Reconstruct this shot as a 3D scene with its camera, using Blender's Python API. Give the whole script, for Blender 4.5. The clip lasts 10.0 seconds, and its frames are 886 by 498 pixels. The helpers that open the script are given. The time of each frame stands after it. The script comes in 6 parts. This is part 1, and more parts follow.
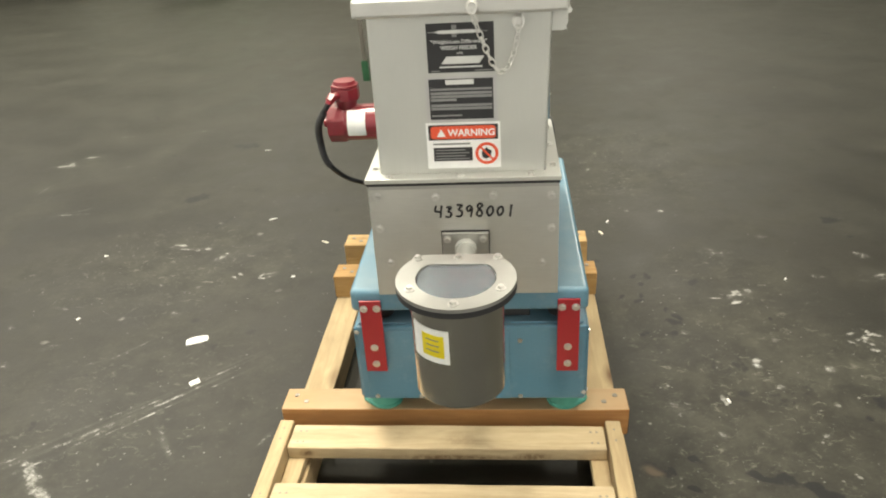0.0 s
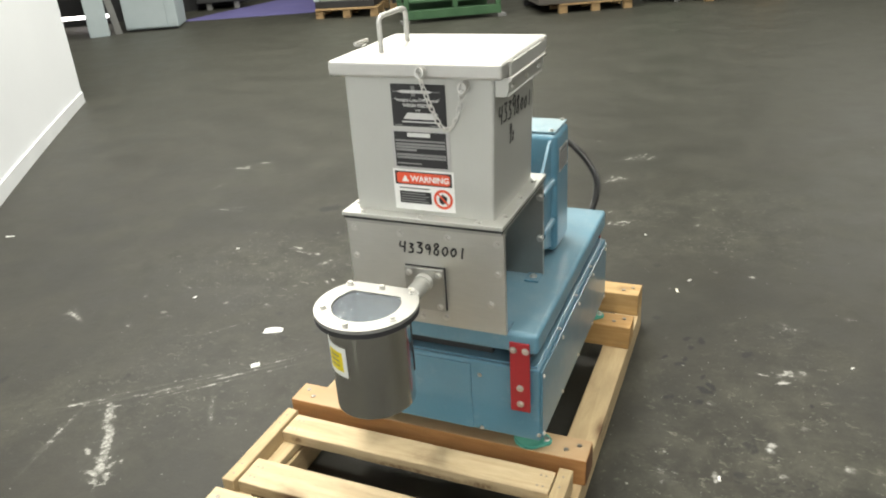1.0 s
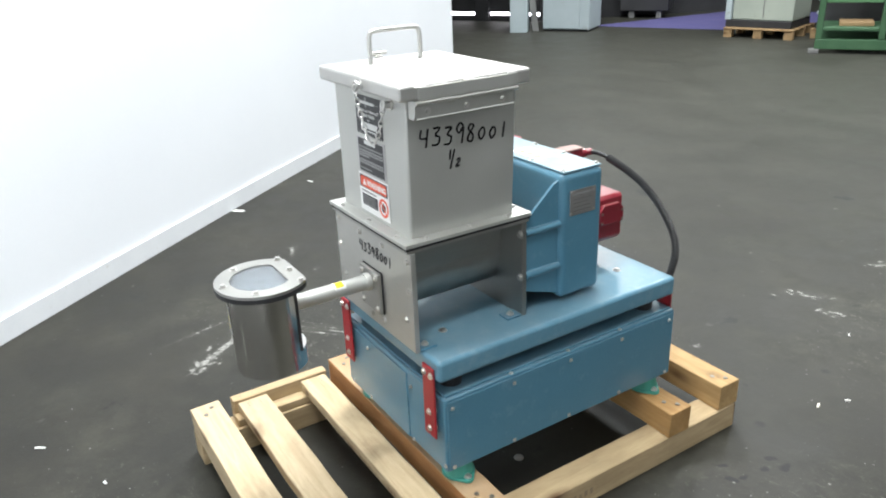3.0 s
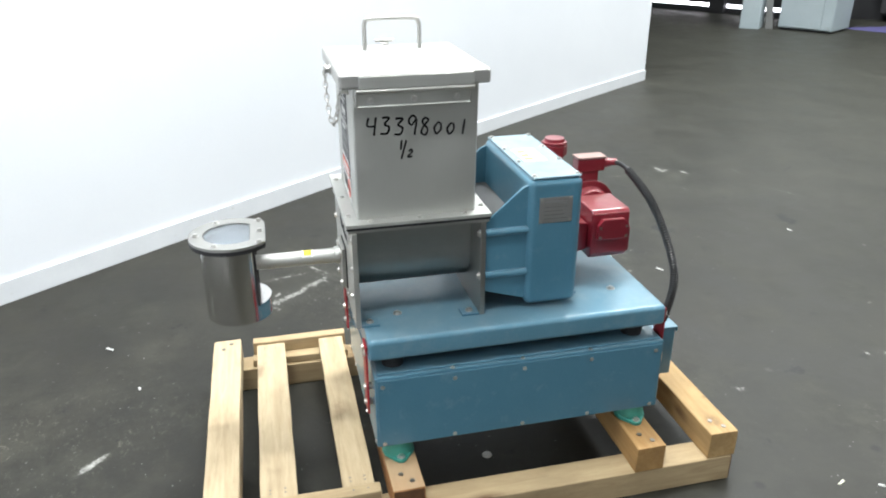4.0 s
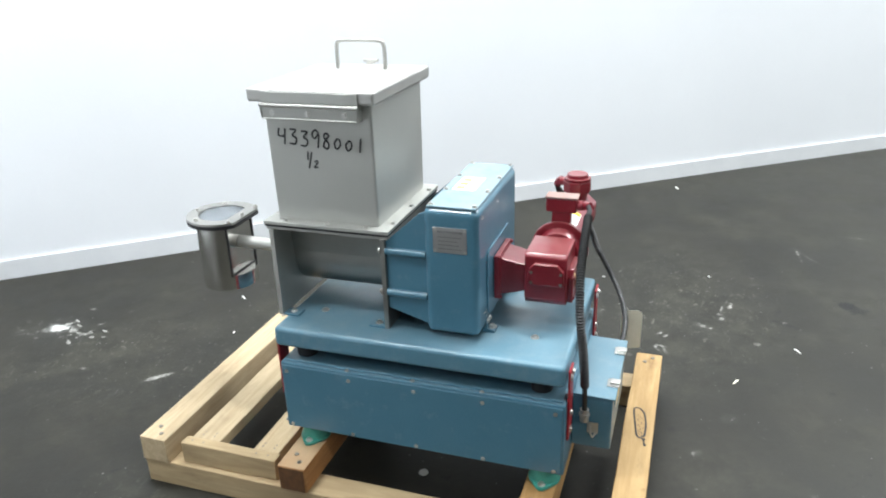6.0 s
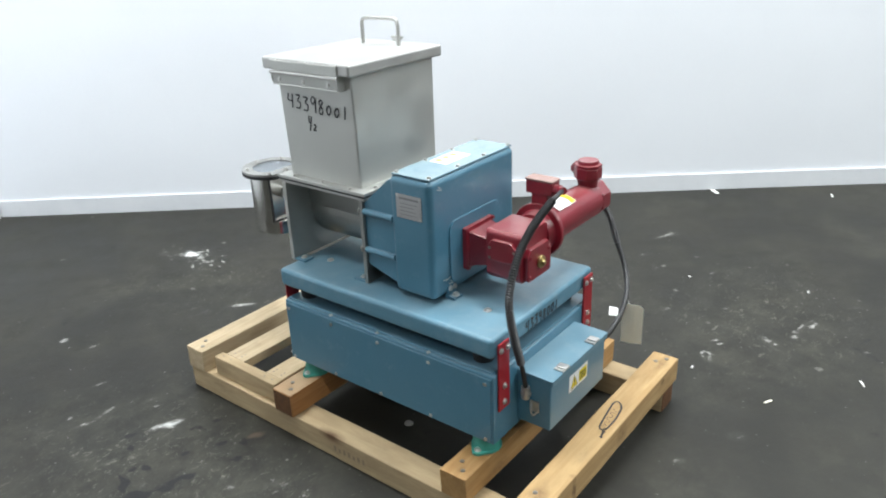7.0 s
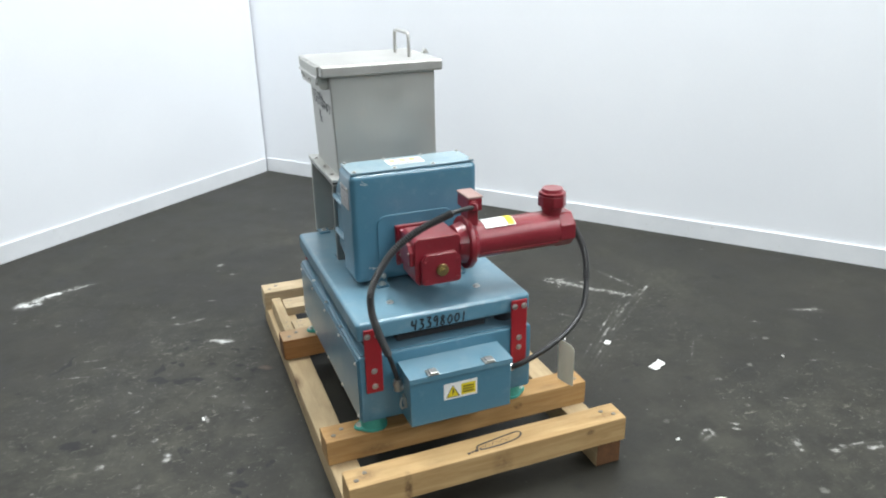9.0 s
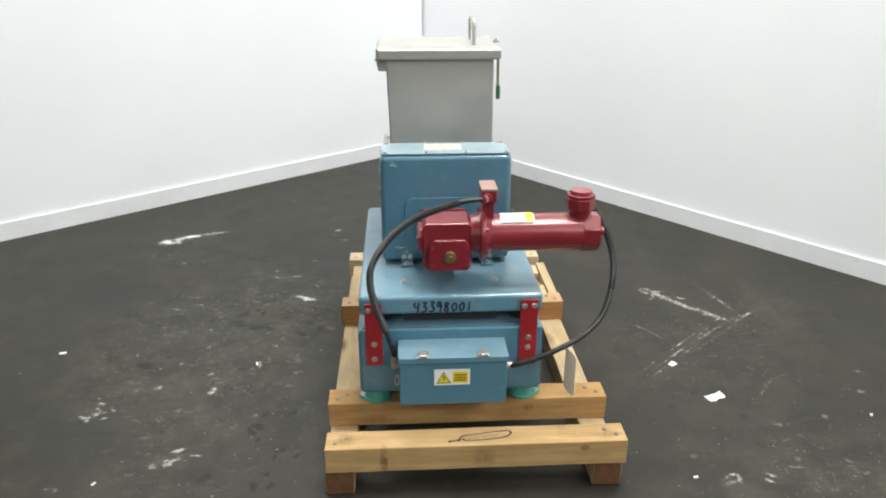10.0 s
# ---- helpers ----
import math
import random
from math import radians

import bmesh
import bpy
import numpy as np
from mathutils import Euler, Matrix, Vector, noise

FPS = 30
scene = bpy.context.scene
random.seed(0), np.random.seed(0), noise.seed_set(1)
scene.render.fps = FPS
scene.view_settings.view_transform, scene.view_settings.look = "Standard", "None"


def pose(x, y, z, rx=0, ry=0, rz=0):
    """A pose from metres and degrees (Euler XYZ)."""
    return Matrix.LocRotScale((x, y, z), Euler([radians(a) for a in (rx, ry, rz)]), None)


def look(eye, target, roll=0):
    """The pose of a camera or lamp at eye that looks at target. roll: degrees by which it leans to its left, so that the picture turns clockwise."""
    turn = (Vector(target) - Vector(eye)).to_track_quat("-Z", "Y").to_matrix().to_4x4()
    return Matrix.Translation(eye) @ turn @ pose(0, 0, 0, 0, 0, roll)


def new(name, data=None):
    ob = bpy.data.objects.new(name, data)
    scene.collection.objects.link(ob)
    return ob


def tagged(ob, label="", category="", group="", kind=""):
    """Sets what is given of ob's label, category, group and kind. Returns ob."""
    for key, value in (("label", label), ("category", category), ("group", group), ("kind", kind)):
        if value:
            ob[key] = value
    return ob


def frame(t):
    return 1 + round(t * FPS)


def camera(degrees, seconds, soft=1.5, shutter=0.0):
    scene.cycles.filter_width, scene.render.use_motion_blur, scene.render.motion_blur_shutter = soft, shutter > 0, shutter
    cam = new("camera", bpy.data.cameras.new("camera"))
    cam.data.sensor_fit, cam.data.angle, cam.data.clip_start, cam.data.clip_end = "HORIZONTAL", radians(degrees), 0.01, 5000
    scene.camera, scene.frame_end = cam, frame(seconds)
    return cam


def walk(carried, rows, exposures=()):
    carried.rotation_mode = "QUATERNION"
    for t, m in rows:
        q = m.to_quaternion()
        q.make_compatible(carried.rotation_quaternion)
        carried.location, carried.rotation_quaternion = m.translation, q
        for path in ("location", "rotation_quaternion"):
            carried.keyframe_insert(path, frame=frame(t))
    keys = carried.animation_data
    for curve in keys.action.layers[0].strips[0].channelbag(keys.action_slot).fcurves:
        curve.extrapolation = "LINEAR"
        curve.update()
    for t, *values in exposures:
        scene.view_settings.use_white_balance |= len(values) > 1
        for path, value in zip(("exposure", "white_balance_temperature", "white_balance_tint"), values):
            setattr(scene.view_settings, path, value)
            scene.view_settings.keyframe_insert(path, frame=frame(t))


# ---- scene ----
cam = camera(61.2, 10.0, soft=2.0)
PATH = [
    (0, (0.012, -0.162, 1.496), (-0.161, 1.596, 0.557), -3.6),
    (0.5, (0.329, -0.179, 1.532), (-0.129, 1.571, 0.679), -2.5),
    (1, (0.647, -0.178, 1.571), (-0.089, 1.477, 0.724), -3.9),
    (1.5, (0.886, -0.013, 1.561), (-0.064, 1.558, 0.767), -2.2),
    (2, (1.143, 0.144, 1.573), (-0.046, 1.553, 0.796), -3.0),
    (2.5, (1.43, 0.322, 1.578), (0.052, 1.528, 0.773), -1.5),
    (2.7, (1.49, 0.402, 1.551), (0.031, 1.512, 0.751), -2.1),
    (3.8, (1.828, 1.033, 1.549), (0.071, 1.589, 0.774), -0.2),
    (4, (1.878, 1.17, 1.576), (0.098, 1.593, 0.766), -0.2),
    (4.5, (1.891, 1.471, 1.56), (0.061, 1.653, 0.773), -0.4),
    (5, (1.882, 1.752, 1.59), (0.053, 1.694, 0.784), -0.6),
    (5.5, (1.924, 2.135, 1.6), (0.134, 1.743, 0.8), -1.3),
    (5.7, (1.913, 2.279, 1.61), (0.141, 1.801, 0.814), -1.7),
    (6.8, (1.666, 3.027, 1.563), (0.128, 2.002, 0.799), -1.8),
    (7, (1.632, 3.208, 1.598), (0.198, 2.065, 0.8), -2.3),
    (7.5, (1.455, 3.503, 1.573), (0.138, 2.192, 0.835), -0.4),
    (8, (1.226, 3.743, 1.6), (0.063, 2.298, 0.852), -1.1),
    (8.5, (0.963, 4.035, 1.611), (0.083, 2.391, 0.887), -0.6),
    (9, (0.668, 4.154, 1.584), (-0.001, 2.419, 0.849), -1.1),
    (9.5, (0.365, 4.207, 1.59), (-0.044, 2.401, 0.835), -1.9),
    (10, (0.059, 4.309, 1.587), (-0.046, 2.462, 0.825), 0.1),
]
EXPOSURES = [(0.0, 0.02, 7900, 7), (1.0, 0.06, 7250, 7), (1.5, 0.08, 6850, 6), (2.5, 0.16, 6420, 9), (4.5, 0.17, 6370, 8), (5.5, 0.12, 6350, 8), (7.5, -0.15, 6280, 8), (9.0, -0.20, 6330, 8), (10.0, -0.22, 6850, 9)]
walk(cam, [(t, look(eye, target, roll)) for t, eye, target, roll in PATH], EXPOSURES)

# ---- world and light ----
world = bpy.data.worlds.new("world")
scene.world = world
world.use_nodes = True
world.node_tree.nodes["Background"].inputs[0].default_value = (0.9, 0.95, 1.0, 1)
world.node_tree.nodes["Background"].inputs[1].default_value = 0.02

CEILING = 5.6
LAMP_TINT = (0.960, 0.983, 0.978)
# x, y, height and watts of each unseen strip light, set to match brightness
LAMP_PLACES = [(-0.2, 0.7, CEILING, 150), (-1.2, 2.4, CEILING, 262), (-4.2, 5.2, CEILING, 260), (1.7, 0.2, CEILING, 150), (5.0, 4.6, CEILING, 90), (-3.0, 8.4, CEILING, 215), (2.6, 9.8, CEILING, 230), (-7.0, 8.6, CEILING, 180), (-3.6, 12.2, CEILING, 130), (2.4, 13.0, CEILING, 140)]


# ---- materials ----
def material(name):
    m = bpy.data.materials.new(name)
    m.use_nodes = True
    return m, m.node_tree.nodes, m.node_tree.links, m.node_tree.nodes["Principled BSDF"]


def coords(nodes, links, scale=(1, 1, 1), jitter=6.0):
    """Object coordinates, shifted by a random amount for each object."""
    tc, info = nodes.new("ShaderNodeTexCoord"), nodes.new("ShaderNodeObjectInfo")
    mul = nodes.new("ShaderNodeMath")
    mul.operation, mul.inputs[1].default_value = "MULTIPLY", jitter
    links.new(info.outputs["Random"], mul.inputs[0])
    add = nodes.new("ShaderNodeVectorMath")
    links.new(tc.outputs["Object"], add.inputs[0])
    links.new(mul.outputs[0], add.inputs[1])
    mp = nodes.new("ShaderNodeMapping")
    mp.inputs["Scale"].default_value = scale
    links.new(add.outputs[0], mp.inputs[0])
    return mp.outputs[0]


def noise_node(nodes, links, vec, scale, detail=4.0, rough=0.6, distortion=0.0):
    n = nodes.new("ShaderNodeTexNoise")
    n.inputs["Scale"].default_value, n.inputs["Detail"].default_value = scale, detail
    n.inputs["Roughness"].default_value, n.inputs["Distortion"].default_value = rough, distortion
    links.new(vec, n.inputs["Vector"])
    return n.outputs["Fac"]


def ramp(nodes, links, fac, stops):
    if len(stops) == 2 and all(isinstance(c, (int, float)) for _, c in stops):
        mr = nodes.new("ShaderNodeMapRange")
        for k, v in enumerate((stops[0][0], stops[1][0], stops[0][1], stops[1][1])):
            mr.inputs[k + 1].default_value = v
        links.new(fac, mr.inputs[0])
        return mr.outputs[0]
    r = nodes.new("ShaderNodeValToRGB")
    e = r.color_ramp.elements
    while len(e) < len(stops):
        e.new(0.5)
    for el, (p, c) in zip(e, stops):
        el.position, el.color = p, (c, c, c, 1) if isinstance(c, (int, float)) else (*c, 1)
    links.new(fac, r.inputs[0])
    return r.outputs[0]


def mix(nodes, links, fac, a, b, mode="MIX"):
    n = nodes.new("ShaderNodeMix")
    n.data_type, n.blend_type = "RGBA", mode
    for sock, v in ((n.inputs[0], fac), (n.inputs[6], a), (n.inputs[7], b)):
        if isinstance(v, (int, float)):
            sock.default_value = v
        elif isinstance(v, tuple):
            sock.default_value = (*v, 1)
        else:
            links.new(v, sock)
    return n.outputs[2]


def maths(nodes, links, op, a, b):
    n = nodes.new("ShaderNodeMath")
    n.operation = op
    for sock, v in ((n.inputs[0], a), (n.inputs[1], b)):
        if isinstance(v, (int, float)):
            sock.default_value = v
        else:
            links.new(v, sock)
    return n.outputs[0]


def bump(nodes, links, bsdf, height, strength, distance):
    b = nodes.new("ShaderNodeBump")
    b.inputs["Strength"].default_value, b.inputs["Distance"].default_value = strength, distance
    links.new(height, b.inputs["Height"])
    links.new(b.outputs[0], bsdf.inputs["Normal"])


def surface(name, a, b, scale=6.0, rough=(0.4, 0.55), metal=0.0, grain=220.0, relief=0.15, stretch=(1, 1, 1), dirt=None, coat=0.0, dirt_at=(0.62, 0.74, 0.8), pale_film=None):
    """Two tones mixed at a large and a small scale, uneven gloss, fine relief, specks of dirt, and a dusty pale film
    with painted-in sheen on level faces.
    """
    m, nodes, links, bsdf = material(name)
    vec = coords(nodes, links, stretch)
    big = noise_node(nodes, links, vec, scale, 5)
    fine = noise_node(nodes, links, vec, grain, 2)
    fac = maths(nodes, links, "ADD", maths(nodes, links, "MULTIPLY", big, 0.75), maths(nodes, links, "MULTIPLY", fine, 0.25))
    col = mix(nodes, links, ramp(nodes, links, fac, [(0.35, 0.0), (0.68, 1.0)]), a, b)
    if dirt:
        spots = ramp(nodes, links, noise_node(nodes, links, vec, scale * 4.5, 6, 0.7), [(dirt_at[0], 0.0), (dirt_at[1], dirt_at[2])])
        col = mix(nodes, links, spots, col, dirt)
    # level faces turn paler: a dusty film, and sheen put into the colour
    if pale_film:
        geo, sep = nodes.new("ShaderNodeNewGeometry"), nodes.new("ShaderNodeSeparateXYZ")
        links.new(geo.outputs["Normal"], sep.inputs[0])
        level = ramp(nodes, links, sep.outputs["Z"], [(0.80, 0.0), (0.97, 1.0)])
        lies = ramp(nodes, links, noise_node(nodes, links, vec, scale * 1.6, 6, 0.65), [(0.34, pale_film[1] * 0.35), (0.66, pale_film[1])])
        col = mix(nodes, links, maths(nodes, links, "MULTIPLY", level, lies), col, pale_film[0])
    links.new(col, bsdf.inputs["Base Color"])
    links.new(ramp(nodes, links, big, [(0.3, rough[0]), (0.7, rough[1])]), bsdf.inputs["Roughness"])
    bsdf.inputs["Metallic"].default_value = metal
    bsdf.inputs["Coat Weight"].default_value, bsdf.inputs["Coat Roughness"].default_value = coat, 0.22
    bump(nodes, links, bsdf, fine, relief, 0.002)
    return m


def timber(name, a, b, axis, knots=1.0, marks=(), worn=None):
    """Sawn softwood: grain drawn out along one axis, a few knots, pores and stains; marks: bark and knots at their places."""
    m, nodes, links, bsdf = material(name)
    along = tuple(1.4 if i == axis else 16.0 for i in range(3))
    vec = coords(nodes, links, along)
    plain = coords(nodes, links, tuple(1.0 if i == axis else 2.6 for i in range(3)))
    rings = noise_node(nodes, links, vec, 3.2, 6, 0.62, 0.8)
    pores = noise_node(nodes, links, vec, 22.0, 3, 0.7)
    blotch = noise_node(nodes, links, plain, 3.0, 4)
    col = mix(nodes, links, ramp(nodes, links, rings, [(0.34, 0.0), (0.66, 1.0)]), a, b)
    col = mix(nodes, links, ramp(nodes, links, blotch, [(0.45, 0.0), (0.68, 0.45)]), col, tuple(c * 0.66 for c in b))
    v = nodes.new("ShaderNodeTexVoronoi")
    v.inputs["Scale"].default_value = 2.9
    links.new(plain, v.inputs["Vector"])
    knot = ramp(nodes, links, v.outputs["Distance"], [(0.05, 0.9 * knots), (0.11, 0.45 * knots), (0.20, 0.0)])
    col = mix(nodes, links, knot, col, (0.10, 0.045, 0.018))
    col = mix(nodes, links, ramp(nodes, links, pores, [(0.60, 0.0), (0.78, 0.45)]), col, (0.20, 0.12, 0.06))
    grime = maths(nodes, links, "MULTIPLY", ramp(nodes, links, noise_node(nodes, links, plain, 11.0, 7, 0.7), [(0.54, 0.0), (0.70, 0.42)]), ramp(nodes, links, blotch, [(0.44, 0.1), (0.66, 0.9)]))
    col = mix(nodes, links, grime, col, (0.155, 0.105, 0.062))
    if marks:
        tc = nodes.new("ShaderNodeTexCoord")
        total = None
        for x, y, z, sx, sy, sz, s in marks:
            mp = nodes.new("ShaderNodeMapping")
            mp.vector_type = "TEXTURE"
            mp.inputs["Location"].default_value, mp.inputs["Scale"].default_value = (x, y, z), (sx, sy, sz)
            links.new(tc.outputs["Object"], mp.inputs[0])
            ln = nodes.new("ShaderNodeVectorMath")
            ln.operation = "LENGTH"
            links.new(mp.outputs[0], ln.inputs[0])
            one = ramp(nodes, links, ln.outputs["Value"], [(0.45, s), (1.4, 0.0)])
            total = one if total is None else maths(nodes, links, "MAXIMUM", total, one)
        rough_edge = noise_node(nodes, links, coords(nodes, links, (1, 1, 1)), 55.0, 5, 0.65)
        total = maths(nodes, links, "MULTIPLY", total, ramp(nodes, links, rough_edge, [(0.36, 0.25), (0.56, 1.0)]))
        col = mix(nodes, links, total, col, (0.125, 0.066, 0.028))
    if worn:
        geo, sep = nodes.new("ShaderNodeNewGeometry"), nodes.new("ShaderNodeSeparateXYZ")
        links.new(geo.outputs["Normal"], sep.inputs[0])
        level = maths(nodes, links, "MULTIPLY", ramp(nodes, links, sep.outputs["Z"], [(0.6, 0.0), (0.95, 1.0)]), ramp(nodes, links, blotch, [(0.35, 0.45), (0.65, 0.85)]))
        col = mix(nodes, links, level, col, worn)
    links.new(col, bsdf.inputs["Base Color"])
    bsdf.inputs["Roughness"].default_value = 0.72
    bump(nodes, links, bsdf, pores, 0.25, 0.002)
    return m


def steel(name, base, rough, streak_axis=2, streak=0.5, tone=0.82, metal=1.0, relief=0.012, vary=1.0):
    """Satin stainless steel with faint drawn streaks and handling smudges."""
    m, nodes, links, bsdf = material(name)
    vec = coords(nodes, links, tuple(0.6 if i == streak_axis else 14.0 for i in range(3)))
    lines = noise_node(nodes, links, vec, 30.0, 3)
    smudge = noise_node(nodes, links, coords(nodes, links), 9.0, 5, 0.65)
    fac = maths(nodes, links, "ADD", maths(nodes, links, "MULTIPLY", lines, streak), maths(nodes, links, "MULTIPLY", smudge, 1 - streak))
    links.new(mix(nodes, links, ramp(nodes, links, fac, [(0.3, 0.0), (0.7, 1.0)]), tuple(c * tone for c in base), base), bsdf.inputs["Base Color"])
    links.new(ramp(nodes, links, smudge, [(0.3, rough - 0.06 * vary), (0.7, rough + 0.08 * vary)]), bsdf.inputs["Roughness"])
    bsdf.inputs["Metallic"].default_value = metal
    bump(nodes, links, bsdf, lines, relief, 0.0005)
    return m


def plain(name, c, rough=0.5, metal=0.0):
    return surface(name, tuple(x * 0.9 for x in c), tuple(min(1, x * 1.06) for x in c), 14.0, (rough, min(1, rough + 0.1)), metal, 260.0, 0.06)


# pale scuffs and scratches on the floor: x, y, turn, half length, half width, strength
SCUFFS_REAR = [
    (-2.536, 3.73, 4, 0.069, 0.014, 1.0), (-2.43, 3.87, 19, 0.048, 0.012, 0.9), (-3.245, 4.286, 31, 0.057, 0.014, 0.8), (-1.919, 4.28, 27, 0.153, 0.008, 0.5),
    (-2.367, 4.22, 9, 0.068, 0.01, 0.5), (-1.409, 2.678, 166, 0.1, 0.009, 0.7), (-0.979, 2.414, 33, 0.049, 0.009, 0.7), (-1.106, 2.422, 146, 0.026, 0.01, 0.6),
    (-2.159, 3.062, 6, 0.127, 0.008, 0.5), (-2.142, 3.696, 18, 0.047, 0.009, 0.5), (-1.006, 1.451, 125, 0.096, 0.01, 0.6), (-1.341, 1.312, 130, 0.093, 0.022, 0.8),
    (-1.632, 1.938, 21, 0.039, 0.016, 0.5), (-0.708, 1.477, 66, 0.039, 0.008, 0.5), (-1.126, 1.558, 42, 0.183, 0.005, 0.6),
]
SCRATCHES = [
    (-1.345, 1.369, 38, 0.107, 0.01, 0.48), (-1.14, 1.616, 41, 0.134, 0.005, 0.48), (-0.934, 1.8, 42, 0.142, 0.005, 0.48), (-1.228, 1.492, 47, 0.111, 0.006, 0.4),
    (-0.925, 1.74, 43, 0.089, 0.005, 0.48), (-0.913, 1.846, 41, 0.101, 0.004, 0.4), (-1.413, 1.092, 102, 0.12, 0.007, 0.48), (-1.039, 1.674, 42, 0.159, 0.008, 0.56),
    (-1.358, 1.414, 37, 0.252, 0.01, 0.4), (-1.252, 1.546, 39, 0.39, 0.007, 0.36), (-1.3, 1.285, 143, 0.089, 0.007, 0.36), (-1.321, 1.922, 49, 0.102, 0.006, 0.48),
    (-1.416, 1.847, 22, 0.04, 0.006, 0.4),
]
SCUFFS_WALL_SIDE = [
    (-1.246, 2.148, 158, 0.026, 0.012, 0.5), (-2.05, 1.841, 144, 0.095, 0.012, 0.6), (-1.746, 1.834, 148, 0.039, 0.014, 0.5), (-1.86, 2.066, 120, 0.029, 0.012, 0.5),
    (-1.731, 2.197, 163, 0.039, 0.009, 0.5), (-0.998, 2.434, 81, 0.025, 0.01, 0.9), (-0.958, 2.453, 22, 0.03, 0.008, 0.7), (-1.09, 2.45, 137, 0.024, 0.008, 0.7),
    (-1.217, 2.592, 49, 0.041, 0.03, 0.45), (-1.309, 2.676, 162, 0.031, 0.014, 0.7), (-1.43, 2.711, 161, 0.024, 0.012, 0.8), (-2.038, 1.826, 156, 0.09, 0.014, 0.7),
    (-1.261, 2.156, 134, 0.019, 0.012, 0.6), (-1.398, 2.37, 134, 0.019, 0.01, 0.6),
]
SCUFFS_WALL_SIDE_2 = [
    (-1.348, 2.669, 134, 0.018, 0.012, 0.7), (-1.45, 2.71, 154, 0.032, 0.012, 0.7), (-1.22, 2.598, 134, 0.018, 0.012, 0.5), (-0.309, 2.585, 135, 0.021, 0.012, 0.7),
    (-0.541, 2.692, 134, 0.033, 0.025, 0.4), (-2.511, 3.752, 98, 0.05, 0.02, 0.9), (-2.47, 3.381, 86, 0.063, 0.01, 0.5), (-2.118, 3.112, 31, 0.091, 0.008, 0.5),
    (-3.196, 3.226, 98, 0.037, 0.012, 0.5), (-1.448, 2.712, 99, 0.016, 0.014, 0.5), (-1.316, 2.674, 99, 0.016, 0.012, 0.5), (-1.714, 2.824, 99, 0.033, 0.012, 0.4),
    (-0.186, 2.932, 54, 0.014, 0.012, 0.7), (-0.1, 2.754, 100, 0.026, 0.022, 0.5),
]
SCUFFS_FRONT = [
    (-0.438, -0.18, 100, 0.120, 0.085, 1.3), (-0.438, -0.036, 100, 0.06, 0.06, 1.1), (-0.38, -0.32, 100, 0.05, 0.04, 0.5), (-0.209, 0.524, 138, 0.062, 0.014, 1.1),
    (-0.06, 0.434, 172, 0.032, 0.014, 0.4), (-0.187, 0.181, 101, 0.016, 0.01, 0.9), (-0.429, 0.076, 100, 0.017, 0.01, 0.8), (-0.64, -0.168, 99, 0.019, 0.012, 0.8),
    (-1.49, 1.34, 37, 0.111, 0.009, 0.6), (-1.248, 1.502, 40, 0.171, 0.008, 0.5), (-1.44, 1.179, 101, 0.145, 0.01, 0.6), (-1.215, 1.168, 126, 0.189, 0.020, 0.9), (-1.22, 1.14, 122, 0.16, 0.060, 0.8),
    (-1.13, 1.07, 117, 0.05, 0.03, 0.9), (-2.088, 1.836, 33, 0.03, 0.016, 0.8),
]
SCUFFS_OPEN_SIDE = [
    (0.563, 1.025, 166, 0.026, 0.012, 1.2), (0.506, 1.052, 155, 0.032, 0.012, 1.2), (0.541, 1.056, 126, 0.038, 0.01, 1), (0.705, 0.798, 162, 0.031, 0.01, 0.8),
    (0.622, 0.793, 11, 0.044, 0.01, 0.8), (0.716, 0.716, 3, 0.012, 0.01, 1), (0.476, 0.857, 153, 0.02, 0.008, 0.7), (0.488, 0.913, 156, 0.016, 0.008, 0.7),
    (0.394, 0.297, 163, 0.025, 0.012, 0.8), (0.44, 0.141, 4, 0.022, 0.018, 0.9), (0.534, 0.595, 160, 0.029, 0.007, 0.7), (1.027, 1.09, 167, 0.028, 0.01, 0.6),
    (0.948, 1.142, 145, 0.046, 0.006, 0.6),
]
SCUFFS_OPEN_SIDE_2 = [
    (0.796, 1.845, 16, 0.02, 0.018, 1), (0.833, 1.713, 117, 0.015, 0.014, 0.8), (1.008, 1.797, 6, 0.018, 0.016, 0.9), (0.649, 1.648, 100, 0.029, 0.008, 1.1),
    (0.965, 1.627, 130, 0.011, 0.01, 0.8), (1.115, 1.134, 167, 0.064, 0.005, 0.8), (0.889, 1.496, 16, 0.013, 0.01, 0.7), (0.607, 1.498, 123, 0.019, 0.014, 0.7),
    (1.065, 1.01, 173, 0.05, 0.006, 0.5), (0.756, 1.064, 166, 0.045, 0.007, 0.5), (0.86, 2.562, 178, 0.045, 0.03, 0.5), (1.06, 2.7, 177, 0.021, 0.02, 0.6),
    (0.701, 2.967, 177, 0.02, 0.015, 0.7), (1.16, 0.15, 12, 0.1, 0.026, 0.6), (1.33, 0.24, 25, 0.1, 0.03, 0.7),
]
